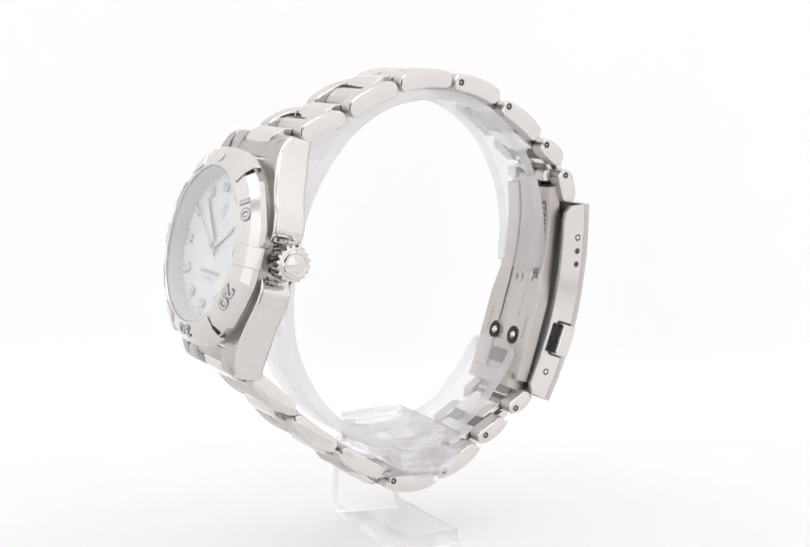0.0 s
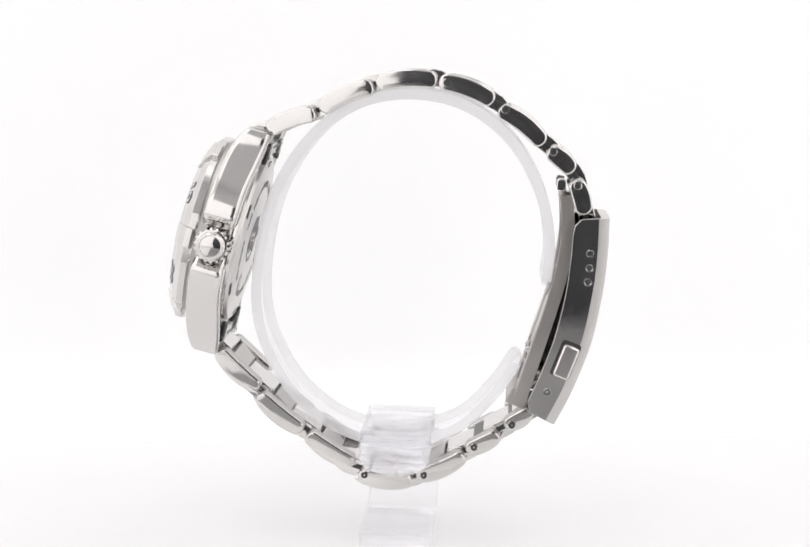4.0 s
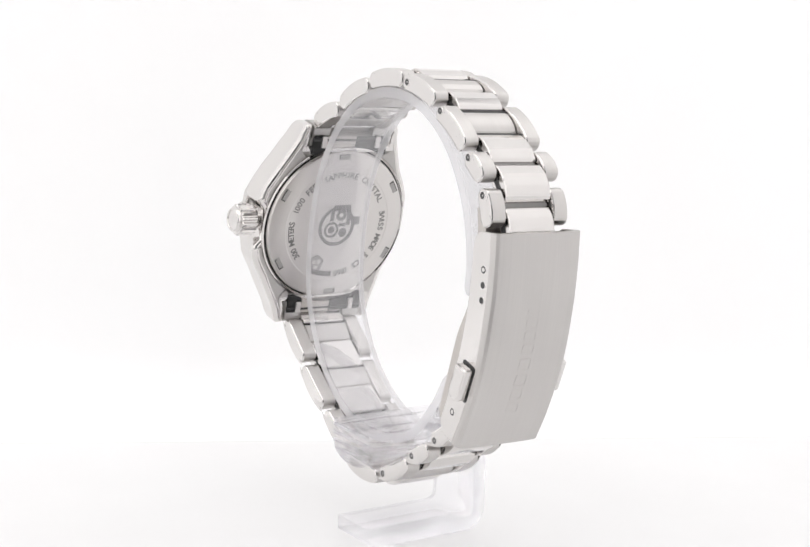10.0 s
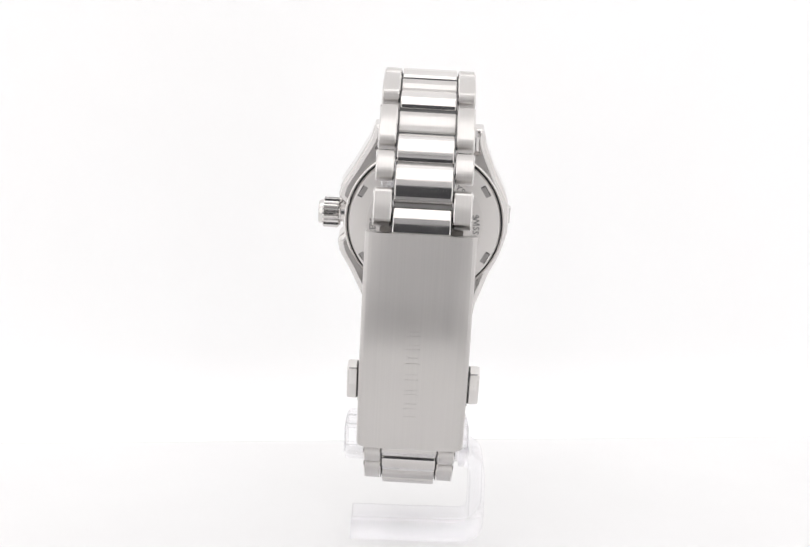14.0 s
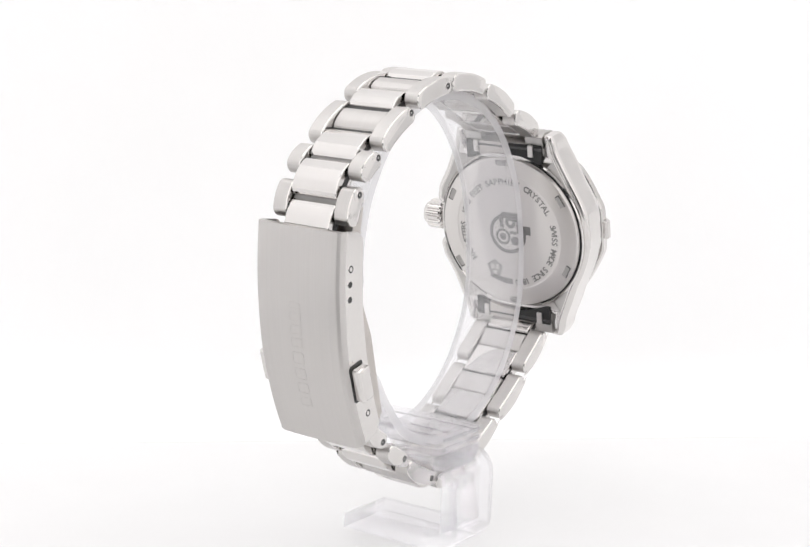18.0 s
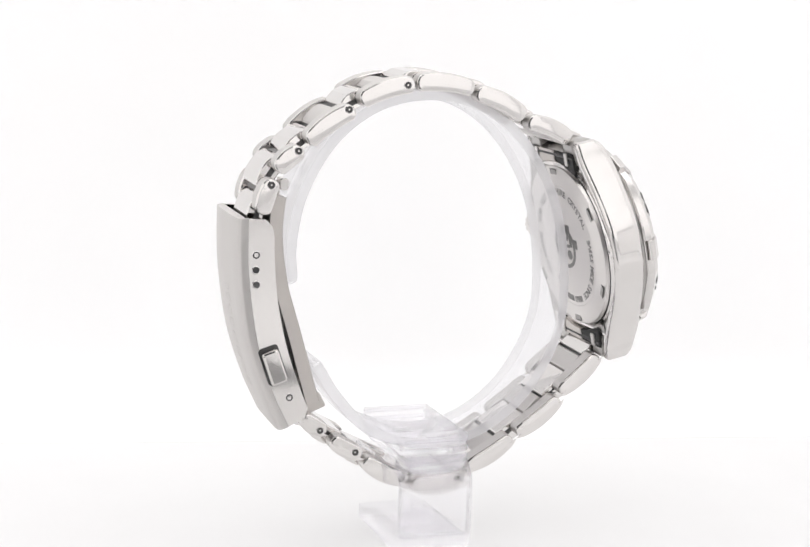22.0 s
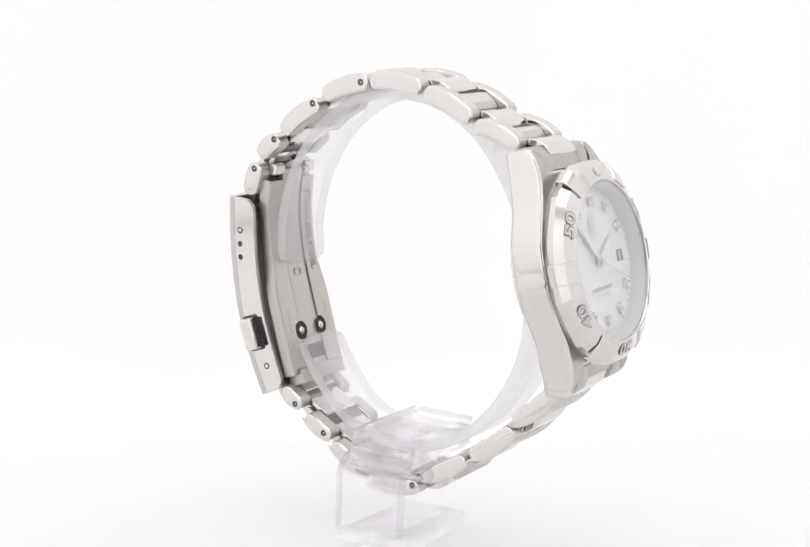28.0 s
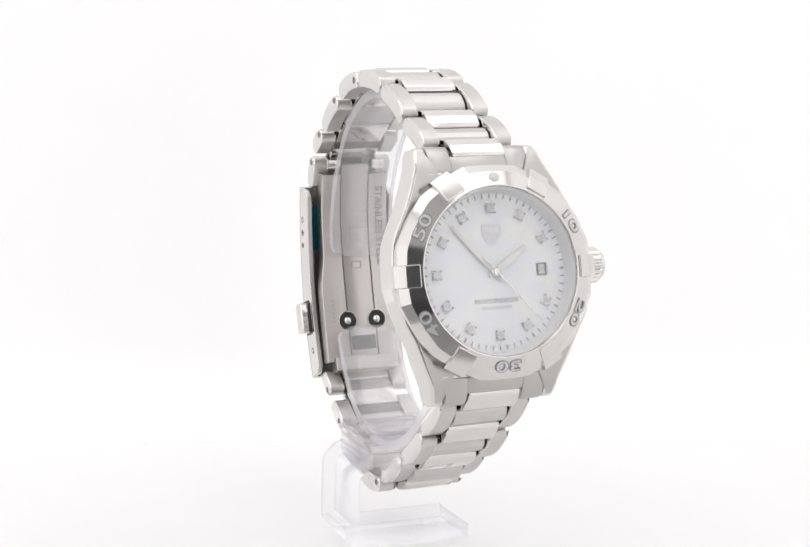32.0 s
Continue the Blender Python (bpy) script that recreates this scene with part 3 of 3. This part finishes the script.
for text, start, step in (("300 METERS", 232, 4.6), ("1000 FEET", 287, 5.0), ("SAPPHIRE CRYSTAL", 336, 5.7), ("SWISS MADE SINCE 1860", 77, 4.9)):
    part("engraving", moved(arc_letters(text, 1.4, 0.02, 8.4, start, step), BACK @ Matrix.Translation((0, 0, 5.21))), [ENGRAVED], back, "dark engraved lettering", flat=True)
bm = bmesh.new()
for k in range(7):
    join(bm, moved(box(-0.3, 0.3, -0.45, 0.45, 0, 0.03), Matrix.Rotation(radians(-(180 + k * 4)), 4, "Z") @ Matrix.Translation((0, 8.4, 5.2))))
part("engraved_bar", moved(bm, BACK), [ENGRAVED], back, flat=True)
bm = lathe([(2.75, 5.19), (3.35, 5.19), (3.35, 5.24), (2.75, 5.24)], 48, closed=True)
for x, y, r0, r1 in ((-0.9, -0.6, 0.95, 1.35), (-0.9, -0.6, 0.01, 0.6), (1.3, -1.1, 0.01, 0.75), (0.6, 1.9, 0.4, 0.95)):
    join(bm, moved(lathe([(r0, 5.19), (r1, 5.19), (r1, 5.24), (r0, 5.24)], 32, closed=True), Matrix.Translation((x, y, 0))))
for b in ((-1.0, 2.2, 2.6, 3.6), (-1.4, -0.7, 0.9, 2.6), (1.7, 2.4, 0.2, 2.4), (0.4, 1.6, 0.0, 0.5), (2.9, 4.2, 0.2, 1.6)):
    box(b[0], b[1], b[2], b[3], 5.19, 5.24, bm=bm)
part("engraved_emblem", moved(bm, BACK @ Matrix.Translation((-0.1, -0.2, 0))), [ENGRAVED], back, "dark engraved emblem of plain rings", flat=True)
pent = [(1.55 * math.sin(2 * math.pi * k / 5), 1.55 * math.cos(2 * math.pi * k / 5)) for k in range(5)]
part("engraved_shield", moved(prism(rounded(pent, 0.3), -0.04, 0, 0), BACK @ Matrix.Translation((-2.9, -6.4, 5.2)) @ m90), [SLOT], back)
bm = box(-0.75, -0.1, -0.2, 0.6, 5.2, 5.26)
for b in ((0.1, 0.75, -0.2, 0.6), (-0.35, 0.35, -1.0, -0.45)):
    box(b[0], b[1], b[2], b[3], 5.2, 5.26, bm=bm)
part("shield_bar", moved(bm, BACK @ Matrix.Translation((-2.9, -6.4, 0))), [RADIAL], back, flat=True)

# ---- bracelet ----
UPPER = [((21.05, -15.25), (14.1, -12.6)), ((13.6, -11.95), (5.95, -8.5)), ((5.55, -8.05), (-3.1, -7.35)), ((-3.4, -7.45), (-11.3, -10.0)),
         ((-12.1, -11.1), (-18.65, -15.75)), ((-19.3, -16.65), (-22.95, -19.6)), ((-23.3, -20.8), (-24.9, -25.7))]
LOWER = [((-18.5, -54.8), (-14.8, -57.2)), ((-14.0, -58.5), (-9.3, -61.1)), ((-9.1, -61.95), (-2.25, -65.5)), ((-1.5, -66.15), (6.5, -65.7)),
         ((7.2, -64.1), (14.2, -59.95)), ((14.95, -59.4), (21.65, -54.35)), ((21.6, -53.35), (27.65, -48.0))]
PINS = {("u", 3): (-4.5, -7.8), ("u", 4): (-12.9, -11.25), ("u", 5): (-19.9, -16.95), ("u", 6): (-23.6, -21.6),
        ("l", 0): (-15.75, -56.8), ("l", 1): (-10.4, -60.4), ("l", 2): (-3.2, -65.0), ("l", 3): (5.5, -65.4)}


def outward(a, b):
    """Length, direction and outward normal of the line from a to b."""
    d = (b - a).normalized()
    nrm = Vector((-d.y, d.x))
    if nrm.dot((a + b) / 2 - Vector((1, -35 + BASE))) < 0:
        nrm = -nrm
    return (b - a).length, d, nrm


def link_outline(a, b, thick, bow, shift=0.0, round_end=9.0, hollow=0.0):
    """A long rounded profile from end to end; bow: how far its outer side swells; hollow: how far its inner side caves in."""
    a, b = Vector((a[0], a[1] + BASE)), Vector((b[0], b[1] + BASE))
    L, d, nrm = outward(a, b)
    h = thick / 2
    pts = []
    r = min(h * 0.92, L * 0.3, round_end)
    for k in range(9):
        u = k / 8
        pts.append((r * 0.75 + (L - 1.5 * r) * u, h + bow * (1 - (2 * u - 1) ** 2) - 0.06))
    for k in range(11):
        q = math.pi * (0.42 - 0.92 * k / 10)
        pts.append((L - r + r * math.cos(q), h * math.sin(q) * 0.98))
    if hollow:
        for k in range(1, 8):
            u = k / 8
            pts.append((L - r - (L - 2 * r) * u, -0.98 * h + hollow * (1 - (2 * u - 1) ** 2)))
    for k in range(11):
        q = math.pi * (1.5 - 0.92 * k / 10)
        pts.append((r + r * math.cos(q), h * math.sin(q) * 0.98))
    return [tuple(a + d * x + nrm * (y + shift)) for x, y in pts]


def plate_outline(a, b, thick, bow, shift):
    """A plate from end to end: crisp inside corners, wide soft chamfers outside."""
    a, b = Vector((a[0], a[1] + BASE)), Vector((b[0], b[1] + BASE))
    L, d, nrm = outward(a, b)
    h = thick / 2
    end = [(0.0, h - 1.1), (0.12, h - 0.62), (0.42, h - 0.26), (0.82, h - 0.06)]
    crown = [(L * k / 6, h + bow * (1 - (k / 3 - 1) ** 2)) for k in range(2, 5)]
    pts = end + crown + [(L - x, y) for x, y in reversed(end)] + [(L, 0.22 - h), (L - 0.18, -h), (0.18, -h), (0, 0.22 - h)]
    return [tuple(a + d * x + nrm * (y + shift)) for x, y in pts]


def pin_at(x, z, y, parent):
    s = 1 if y > YM else -1
    m = Matrix.Translation((x, y, z + BASE)) @ Matrix.Rotation(-s * math.pi / 2, 4, "X")
    bm = lathe([(0.01, 0.012), (0.12, 0.012), (0.2, 0.01), (0.44, 0.015), (0.48, 0.05), (0.6, 0.03), (0.62, -0.05)], 24, mats=[0, 1, 1, 1, 0, 0, 0, 0])
    return part("pin", moved(bm, m), [POLISHED, RECESS_SHADE], parent)


def chain(rows, key, link, plate, slide):
    """link: thickness, swell and hollow of the outer links; plate: half length, thickness and lift of the middle pieces and how deep the bars lie between them; slide: how far they sit towards the case."""
    thick, bow, hollow = link
    half, deep, lift, sunk = plate
    rows = [(Vector(a), Vector(b)) for a, b in rows]
    ways = [(b - a).normalized() for a, b in rows]
    long = [(b - a).length > 6 for a, b in rows]
    home = -1 if key == "u" else 1      # which way along the row the case lies
    plates = []
    for i in range(len(rows) + 1):
        if i == 0:
            a, d, go = rows[0][0], ways[0], 1.35 if home < 0 else 0.0
        elif i == len(rows):
            a, d, go = rows[-1][1], ways[-1], 1.35 if home > 0 else 0.0
        else:
            a, d = (rows[i - 1][1] + rows[i][0]) / 2, (ways[i - 1] + ways[i]).normalized()
            go = slide if long[i - 1] and long[i] else 0.0
        near = half if long[min(i, len(rows) - 1)] and long[max(i - 1, 0)] else 2.75
        plates.append((a + d * go * home, d, near))
    for i, (a, b) in enumerate(rows):
        o = link_outline(a, b, thick, bow if long[i] else bow * 0.6, 0.0, 1.0, hollow if long[i] else 0.0)
        for s in (-1, 1):
            bm = prism(o, YM + s * 3.95, YM + s * 6.5, 0.24, end_mat=1, side_mat=0, edge_mat=1, pillow=0.035)
            outer = part("outer_link", bm, [BRUSHED, POLISHED], watch, "brushed steel outer link with polished side")
            if (key, i) in PINS:
                pin_at(*PINS[(key, i)], YM + s * 6.5, outer)
        if long[i]:
            (p, dp, hp), (q, dq, hq) = plates[i], plates[i + 1]
            p, q = p + dp * (hp + 0.26), q - dq * (hq + 0.26)
            o = plate_outline(p, q, deep - sunk, 0.1, lift - sunk / 2)
            part("link_bar", prism(o, YM - 3.8, YM + 3.8, 0.12), [BRUSHED], watch, "brushed steel middle bar")
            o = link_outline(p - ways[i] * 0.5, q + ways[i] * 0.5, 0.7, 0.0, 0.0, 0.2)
            part("link_gap_shade", prism(o, YM - 3.9, YM + 3.9, 0.08), [RECESS_SHADE], watch, "dark filler added as the shade between the link pieces")
        else:
            m, d = (a + b) / 2, ways[i]
            o = link_outline(m - d * 1.5, m + d * 1.5, 1.5, 0.05, -0.2)
            part("link_bar", prism(o, YM - 3.7, YM + 3.7, 0.1), [ENGRAVED], watch, "hinge barrel greyed for the shade between the links")
    for a, d, reach in plates:
        o = plate_outline(a - d * reach, a + d * reach, deep, 0.28, lift)
        part("centre_link", prism(o, YM - 3.8, YM + 3.8, 0.16), [POLISHED], watch, "polished steel centre link")
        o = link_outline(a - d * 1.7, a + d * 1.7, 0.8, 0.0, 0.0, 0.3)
        part("joint_gap_shade", prism(o, YM - 3.92, YM + 3.92, 0.05), [RECESS_SHADE], watch, "dark filler added as the shade inside the bracelet joint")


chain(UPPER, "u", (2.5, 0.45, 0.25), (2.38, 2.2, 0.0, 0.3), 0.6)
chain(LOWER, "l", (2.3, 0.5, 0.05), (2.62, 2.4, 0.1, 0.1), 0.8)

# ---- folding clasp ----
OUT = smooth_path([(-27.75, -26.1), (-27.75, -31.0), (-27.35, -36.5), (-26.1, -43.9), (-23.75, -51.0), (-21.4, -56.1)], 4)
OUT = offset_path(OUT, -0.7)
INN = smooth_path([(-23.2, -28.6), (-23.1, -31.8), (-22.55, -37.5), (-21.25, -43.7), (-19.6, -48.8), (-17.85, -53.2)], 4)
up = lambda pts: [(x, z + BASE) for x, z in pts]
wall = up(offset_path(OUT, 1.6) + [(-18.3, -54.6)] + list(reversed(INN)) + [(-23.5, -27.2), (-24.4, -26.3)])
bm = bmesh.new()
prism(wall, YM + 6.55, YM + 7.25, 0.05, end_mat=1, side_mat=0, bm=bm)
prism(wall, YM - 7.25, YM - 6.55, 0.05, end_mat=1, side_mat=0, bm=bm)
half = [(7.25, 1.6), (7.22, 1.1), (7.05, 0.62), (6.7, 0.28), (6.1, 0.1), (4.0, 0.0)]
sect = half + [(-y, d) for y, d in reversed(half)] + [(-6.6, 1.6), (-6.4, 1.3), (6.4, 1.3), (6.6, 1.6)]
rails = {d: offset_path(up(OUT), d) for y, d in sect}
loft([[(rails[d][k][0], YM + y, rails[d][k][1]) for y, d in sect] for k in range(len(OUT))], bm=bm)
clasp = part("clasp_cover", bm, [BRUSHED, POLISHED], watch, "curved brushed steel clasp cover with polished sides", sharp=20)
for s in (-1, 1):
    y = YM + s * 7.25
    for x, z in ((-25.75, -33.17), (-25.65, -35.2)):
        m = Matrix.Translation((x, y, z + BASE)) @ Matrix.Rotation(-s * math.pi / 2, 4, "X")
        part("spring_bar_hole", moved(lathe([(0.01, 0.015), (0.45, 0.015), (0.5, 0.03), (0.6, 0.02), (0.62, -0.05)], 24, mats=[0, 1, 1, 1, 0, 0]), m), [RECESS_SHADE, POLISHED], clasp)
    for x, z in ((-25.75, -31.1), (-20.6, -51.45)):
        m = Matrix.Translation((x, y, z + BASE)) @ Matrix.Rotation(-s * math.pi / 2, 4, "X")
        part("spring_bar_end", moved(lathe([(0.01, 0.06), (0.30, 0.05), (0.34, 0.015), (0.46, 0.015), (0.5, 0.04), (0.6, -0.05)], 24, mats=[0, 1, 1, 1, 0, 0, 0]), m), [POLISHED, RECESS_SHADE], clasp)
    tilt = radians(19)
    M = Matrix.Translation((-22.95, y, -46.6 + BASE)) @ Matrix.Rotation(-tilt, 4, "Y")
    bm = prism(rounded([(-1.55, -2.75), (1.35, -2.75), (1.35, 2.75), (-1.55, 2.75)], 0.5), -0.05, 0.02, 0)
    part("button_slot", moved(bm, M), [RECESS_SHADE], clasp)
    ys = (0.0, s * 1.55)
    bm = prism(rounded([(-1.35, -2.5), (1.05, -2.5), (1.05, 2.4), (-1.35, 2.4)], 0.5), min(ys), max(ys), 0.3)
    part("push_button", moved(bm, M), [POLISHED], clasp, "polished steel release button")
for h, z in ((1.5, -50.6), (1.7, -48.6), (1.8, -46.5), (1.8, -44.2), (1.4, -42.0), (1.4, -40.2), (1.4, -38.4), (1.0, -36.8)):
    x = float(np.interp(-z, [-p[1] for p in OUT], [p[0] for p in OUT]))
    slope = math.atan2(float(np.interp(-z + 0.5, [-p[1] for p in OUT], [p[0] for p in OUT])) - x, 0.5)
    hoop = rounded([(-1.0, -h / 2), (1.0, -h / 2), (1.0, h / 2), (-1.0, h / 2)], 0.3)
    hole = inset(anticlockwise(hoop), 0.17)
    hoop = anticlockwise(hoop)
    bm = loft([[(0.06, y, z) for y, z in hoop], [(-0.035, y, z) for y, z in hoop], [(-0.035, y, z) for y, z in hole], [(0.06, y, z) for y, z in hole]], closed=True)
    part("embossed_bar", moved(bm, Matrix.Translation((x, YM + 0.2, z + BASE)) @ Matrix.Rotation(-slope, 4, "Y")), [BRUSHED], clasp, "plain raised frame", flat=True)

BLADE = smooth_path([(-21.5, -21.9), (-21.9, -25.0), (-22.1, -28.3), (-21.8, -32.0), (-21.1, -36.0), (-20.2, -39.5), (-19.1, -43.3), (-17.9, -47.5), (-16.4, -52.6)], 4)
bm = bmesh.new()
prism(strip(up(BLADE), -0.55, 0.35), YM - 2.25, YM + 2.25, 0.1, bm=bm)
blade = part("fold_blade", bm, [STAMPED], watch, "stamped steel folding blade inside the clasp", sharp=30)
for s in (-1, 1):
    outer, inner = offset_path(up(BLADE), -1.4), offset_path(up(BLADE), 0.5)
    loops = []
    for k in range(2, len(BLADE)):
        y1 = 5.5 + 0.8 * min(1.0, max(0.0, (-36.5 - BLADE[k][1]) / 4.5))
        a, b = Vector(outer[k]), Vector(inner[k])
        c = a.lerp(b, 0.93)
        loops.append([(a.x, YM + s * 2.38, a.y), (c.x, YM + s * 2.38, c.y), (b.x, YM + s * 2.5, b.y), (b.x, YM + s * (y1 - 0.15), b.y), (c.x, YM + s * y1, c.y), (a.x, YM + s * y1, a.y)])
    bm = loft(loops)
    part("blade_rail", bm, [STAMPED], blade, sharp=30)
    m = Matrix.Translation((-17.98, YM + s * 2.45, -46.4 + BASE)) @ Matrix.Rotation(math.pi / 2 + radians(-16), 4, "Y")
    bm = lathe([(0.01, 0.75), (0.2, 0.72), (0.4, 0.6), (0.58, 0.42), (0.6, 0.3), (1.36, 0.3), (1.44, 0.34), (1.5, 0.3), (1.52, -0.4)], 28, mats=[0, 0, 0, 0, 1, 1, 0, 0, 0, 0])
    part("rivet", moved(bm, m), [POLISHED, HOLE_SHADE], blade, "steel rivet on a disc blackened as the shade of its hole", sharp=30)
    bm = prism(rounded(up([(-22.0, -20.9), (-20.7, -20.9), (-20.7, -22.6), (-22.0, -22.6)]), 0.5), YM + s * 2.6, YM + s * 4.8, 0.12)
    part("hinge_knuckle", bm, [POLISHED], blade)
bm = prism(rounded(up([(-18.2, -52.3), (-15.6, -51.6), (-14.6, -53.6), (-17.6, -54.8)]), 0.3), YM - 5.2, YM + 5.2, 0.15)
part("clasp_catch", bm, [STAMPED], blade)
bm = letters("STAINLESS STEEL", 1.65, 0.03)
for v in bm.verts:      # the words run down the bent rail
    z = -31.7 - v.co.x
    v.co = Vector((float(np.interp(-z, [-p[1] for p in BLADE], [p[0] for p in BLADE])) + 0.56 + v.co.z, YM + 4.0 + v.co.y, z + BASE))
part("engraving", bm, [ENGRAVED], blade, "engraved steel lettering", flat=True)
for k in range(8):
    z = -38.5 + k * 1.75
    x = float(np.interp(-z, [-p[1] for p in BLADE], [p[0] for p in BLADE])) + 0.37
    hoop = anticlockwise(rounded([(-0.9, 0), (0.8, 0), (0.8, 1.3), (-0.9, 1.3)], 0.25))
    hole = inset(hoop, 0.26)
    bm = loft([[(-0.05, y, w) for y, w in hoop], [(0.02, y, w) for y, w in hoop], [(0.02, y, w) for y, w in hole], [(-0.05, y, w) for y, w in hole]], closed=True)
    part("engraved_bar", moved(bm, Matrix.Translation((x, YM, z + BASE)) @ Matrix.Rotation(radians(-7), 4, "Y")), [SHALLOW], blade, "plain shallow stamped frame", flat=True)
for y0 in (YM - 4.9, YM + 4.4):
    for k in range(6):
        z = -43.4 - k * 0.62
        x = float(np.interp(-z, [-p[1] for p in BLADE], [p[0] for p in BLADE])) + 0.56
        part("engraved_bar", moved(box(-0.04, 0.02, 0, 0.5, 0, 0.36), Matrix.Translation((x, y0, z + BASE)) @ Matrix.Rotation(radians(-16), 4, "Y")), [SHALLOW], blade, "tiny plain stamped bar", flat=True)
bm = prism(rounded([(-2.0, -1.1), (2.0, -1.1), (2.0, 1.1), (-2.0, 1.1)], 0.3), 0, 0.05, 0)
M = Matrix.Translation((-16.8, YM, -49.8 + BASE)) @ Matrix.Rotation(radians(-19), 4, "Y") @ Matrix.Rotation(-math.pi / 2, 4, "Z")
part("blade_slot", moved(bm, M), [RECESS_SHADE], blade, "flat plate darkened as the shade of a slot in the blade")
bm = prism(strip(up(smooth_path([(-26.0, -29.0), (-26.0, -32), (-25.6, -36)], 3)), 0, 0.2), YM - 5.9, YM - 3.6, 0)
part("protective_film", bm, [FILM], clasp, "scrap of teal protective film")

# ---- acrylic stand ----
stand = tagged(new("watch_stand"), "clear acrylic watch stand with a C-shaped cuff and foot", "watch stand")


def clear(name, bm, label="", sharp=30, mat=None, sawn=False):
    """A clear part; sawn: its faces across the band are frosted by the saw."""
    if sawn:
        bm.normal_update()
        for f in bm.faces:
            if abs(f.normal.y) > 0.55:
                f.material_index = 1
    ob = part(name, bm, [mat or ACRYLIC, FROSTED], stand, label, sharp)
    ob.visible_shadow = False
    return ob


SX0, SX1 = -4.6, 6.1
sheet = [(8.0, -74.5), (-8.4, -74.5)] + [(-8.4 - 2.3 * math.sin(a), -72.2 - 2.3 * math.cos(a)) for a in [math.pi / 2 * k / 6 for k in range(1, 7)]] \
    + [(-10.7, -65.2)] + [(-8.2 - 2.5 * math.cos(a), -65.2 + 2.5 * math.sin(a)) for a in [math.pi / 2 * k / 6 for k in range(1, 6)]] + [(-7.9, -62.7)]
o = strip([(y, z + BASE) for y, z in sheet], -1.1, 1.1)
bm = prism(o, SX0, SX1, 0.2)
clear("foot", moved(bm, Matrix(((0, 1, 0, 0), (1, 0, 0, 0), (0, 0, 1, 0), (0, 0, 0, 1)))), "bent clear acrylic foot and post", mat=BLOCK)
# the ridged saddle: steps on both long sides and a rounded belly
steps = [(6.35, -58.3), (6.35, -59.3), (6.0, -59.45), (6.0, -59.75), (6.35, -59.9), (6.35, -60.7), (6.0, -60.85), (6.0, -61.15), (6.3, -61.3), (6.2, -61.9)]
belly = [(1.2 + 5.0 * math.cos(a), -61.9 - 2.5 * math.sin(a)) for a in [math.pi * k / 12 for k in range(1, 12)]]
o = steps + belly + [(2.4 - x, z) for x, z in reversed(steps)]
clear("saddle_block", prism(up(o), -9.0, 9.0, 0.25), "ridged clear acrylic saddle block", mat=BLOCK)
for s in (-1, 1):
    for z, wide in ((-58.75, 4.9), (-60.0, 4.9), (-61.2, 4.8), (-62.2, 4.3)):
        bm = prism(rounded(up([(1.2 - wide, z), (1.2 + wide, z), (1.2 + wide, z - 0.5), (1.2 - wide, z - 0.5)]), 0.15, 2), s * 9.0, s * 9.25, 0.08)
        clear("saddle_ridge", bm, mat=BLOCK)

CUFF = smooth_path([(-16.9, -47.6), (-13.2, -53.4), (-7.6, -58.8), (1.2, -61.2), (9.8, -59.7), (17.4, -54.0), (22.3, -45.0), (23.0, -35.5), (20.8, -24.5),
                    (15.5, -15.6), (8.5, -10.3), (0.5, -8.6), (-7.5, -10.1), (-14.3, -14.9), (-18.9, -22.3), (-20.7, -30.0), (-20.4, -36.4)], 9)


def cuff():
    """A flat band bent to a C, with rounded edges and rounded tongues at both ends."""
    path = up(CUFF)
    far = [0.0]
    for p, q in zip(path, path[1:]):
        far.append(far[-1] + (Vector(q) - Vector(p)).length)
    layers = {}
    loops = []
    for k in range(len(path)):
        reach = min(far[k], far[-1] - far[k])
        w = 5.0 - (2.0 - math.sqrt(max(0.0, 4.0 - (2.0 - reach) ** 2)) if reach < 2.0 else 0.0)
        h = 0.8 if reach > 0.3 else 0.55
        sect = rounded([(-w, 0.8 - h), (-w, 0.8 + h), (w, 0.8 + h), (w, 0.8 - h)], 0.3, 2)
        loop = []
        for y, d in sect:
            d = round(d, 3)
            if d not in layers:
                layers[d] = offset_path(path, d)
            loop.append((layers[d][k][0], -0.5 + y, layers[d][k][1]))
        loops.append(loop)
    return loft(loops)


clear("cuff", cuff(), "clear acrylic C-shaped cuff with rounded ends", sharp=40, sawn=True)


# ---- movement ----
def motions():
    pivot = Matrix.Translation(Vector((0.116, YM, 31.6)) * MM)
    lean = pivot @ pose(0, 0, 0, 1.294, 0, -0.477) @ Matrix.Translation(Vector((0, -YM, -31.6)) * MM)
    turns = [(t, pose(0, 0, 0, 0, 0, START + RATE * t)) for t in range(0, 33, 4)]
    walk(watch, [(t, m @ lean) for t, m in turns])
    walk(stand, turns)
    ticks = []
    for t in (0, 8, 16, 24, 32):
        a = 6.0 * (22.5 + t - 31.5)
        m = FACE @ Matrix.Rotation(radians(-a), 4, "Z") @ Matrix.Translation((0, 0, 1.14))
        m = m.copy()
        m.translation = m.translation * MM
        ticks.append((t, m))
    walk(second_hand, ticks)


motions()
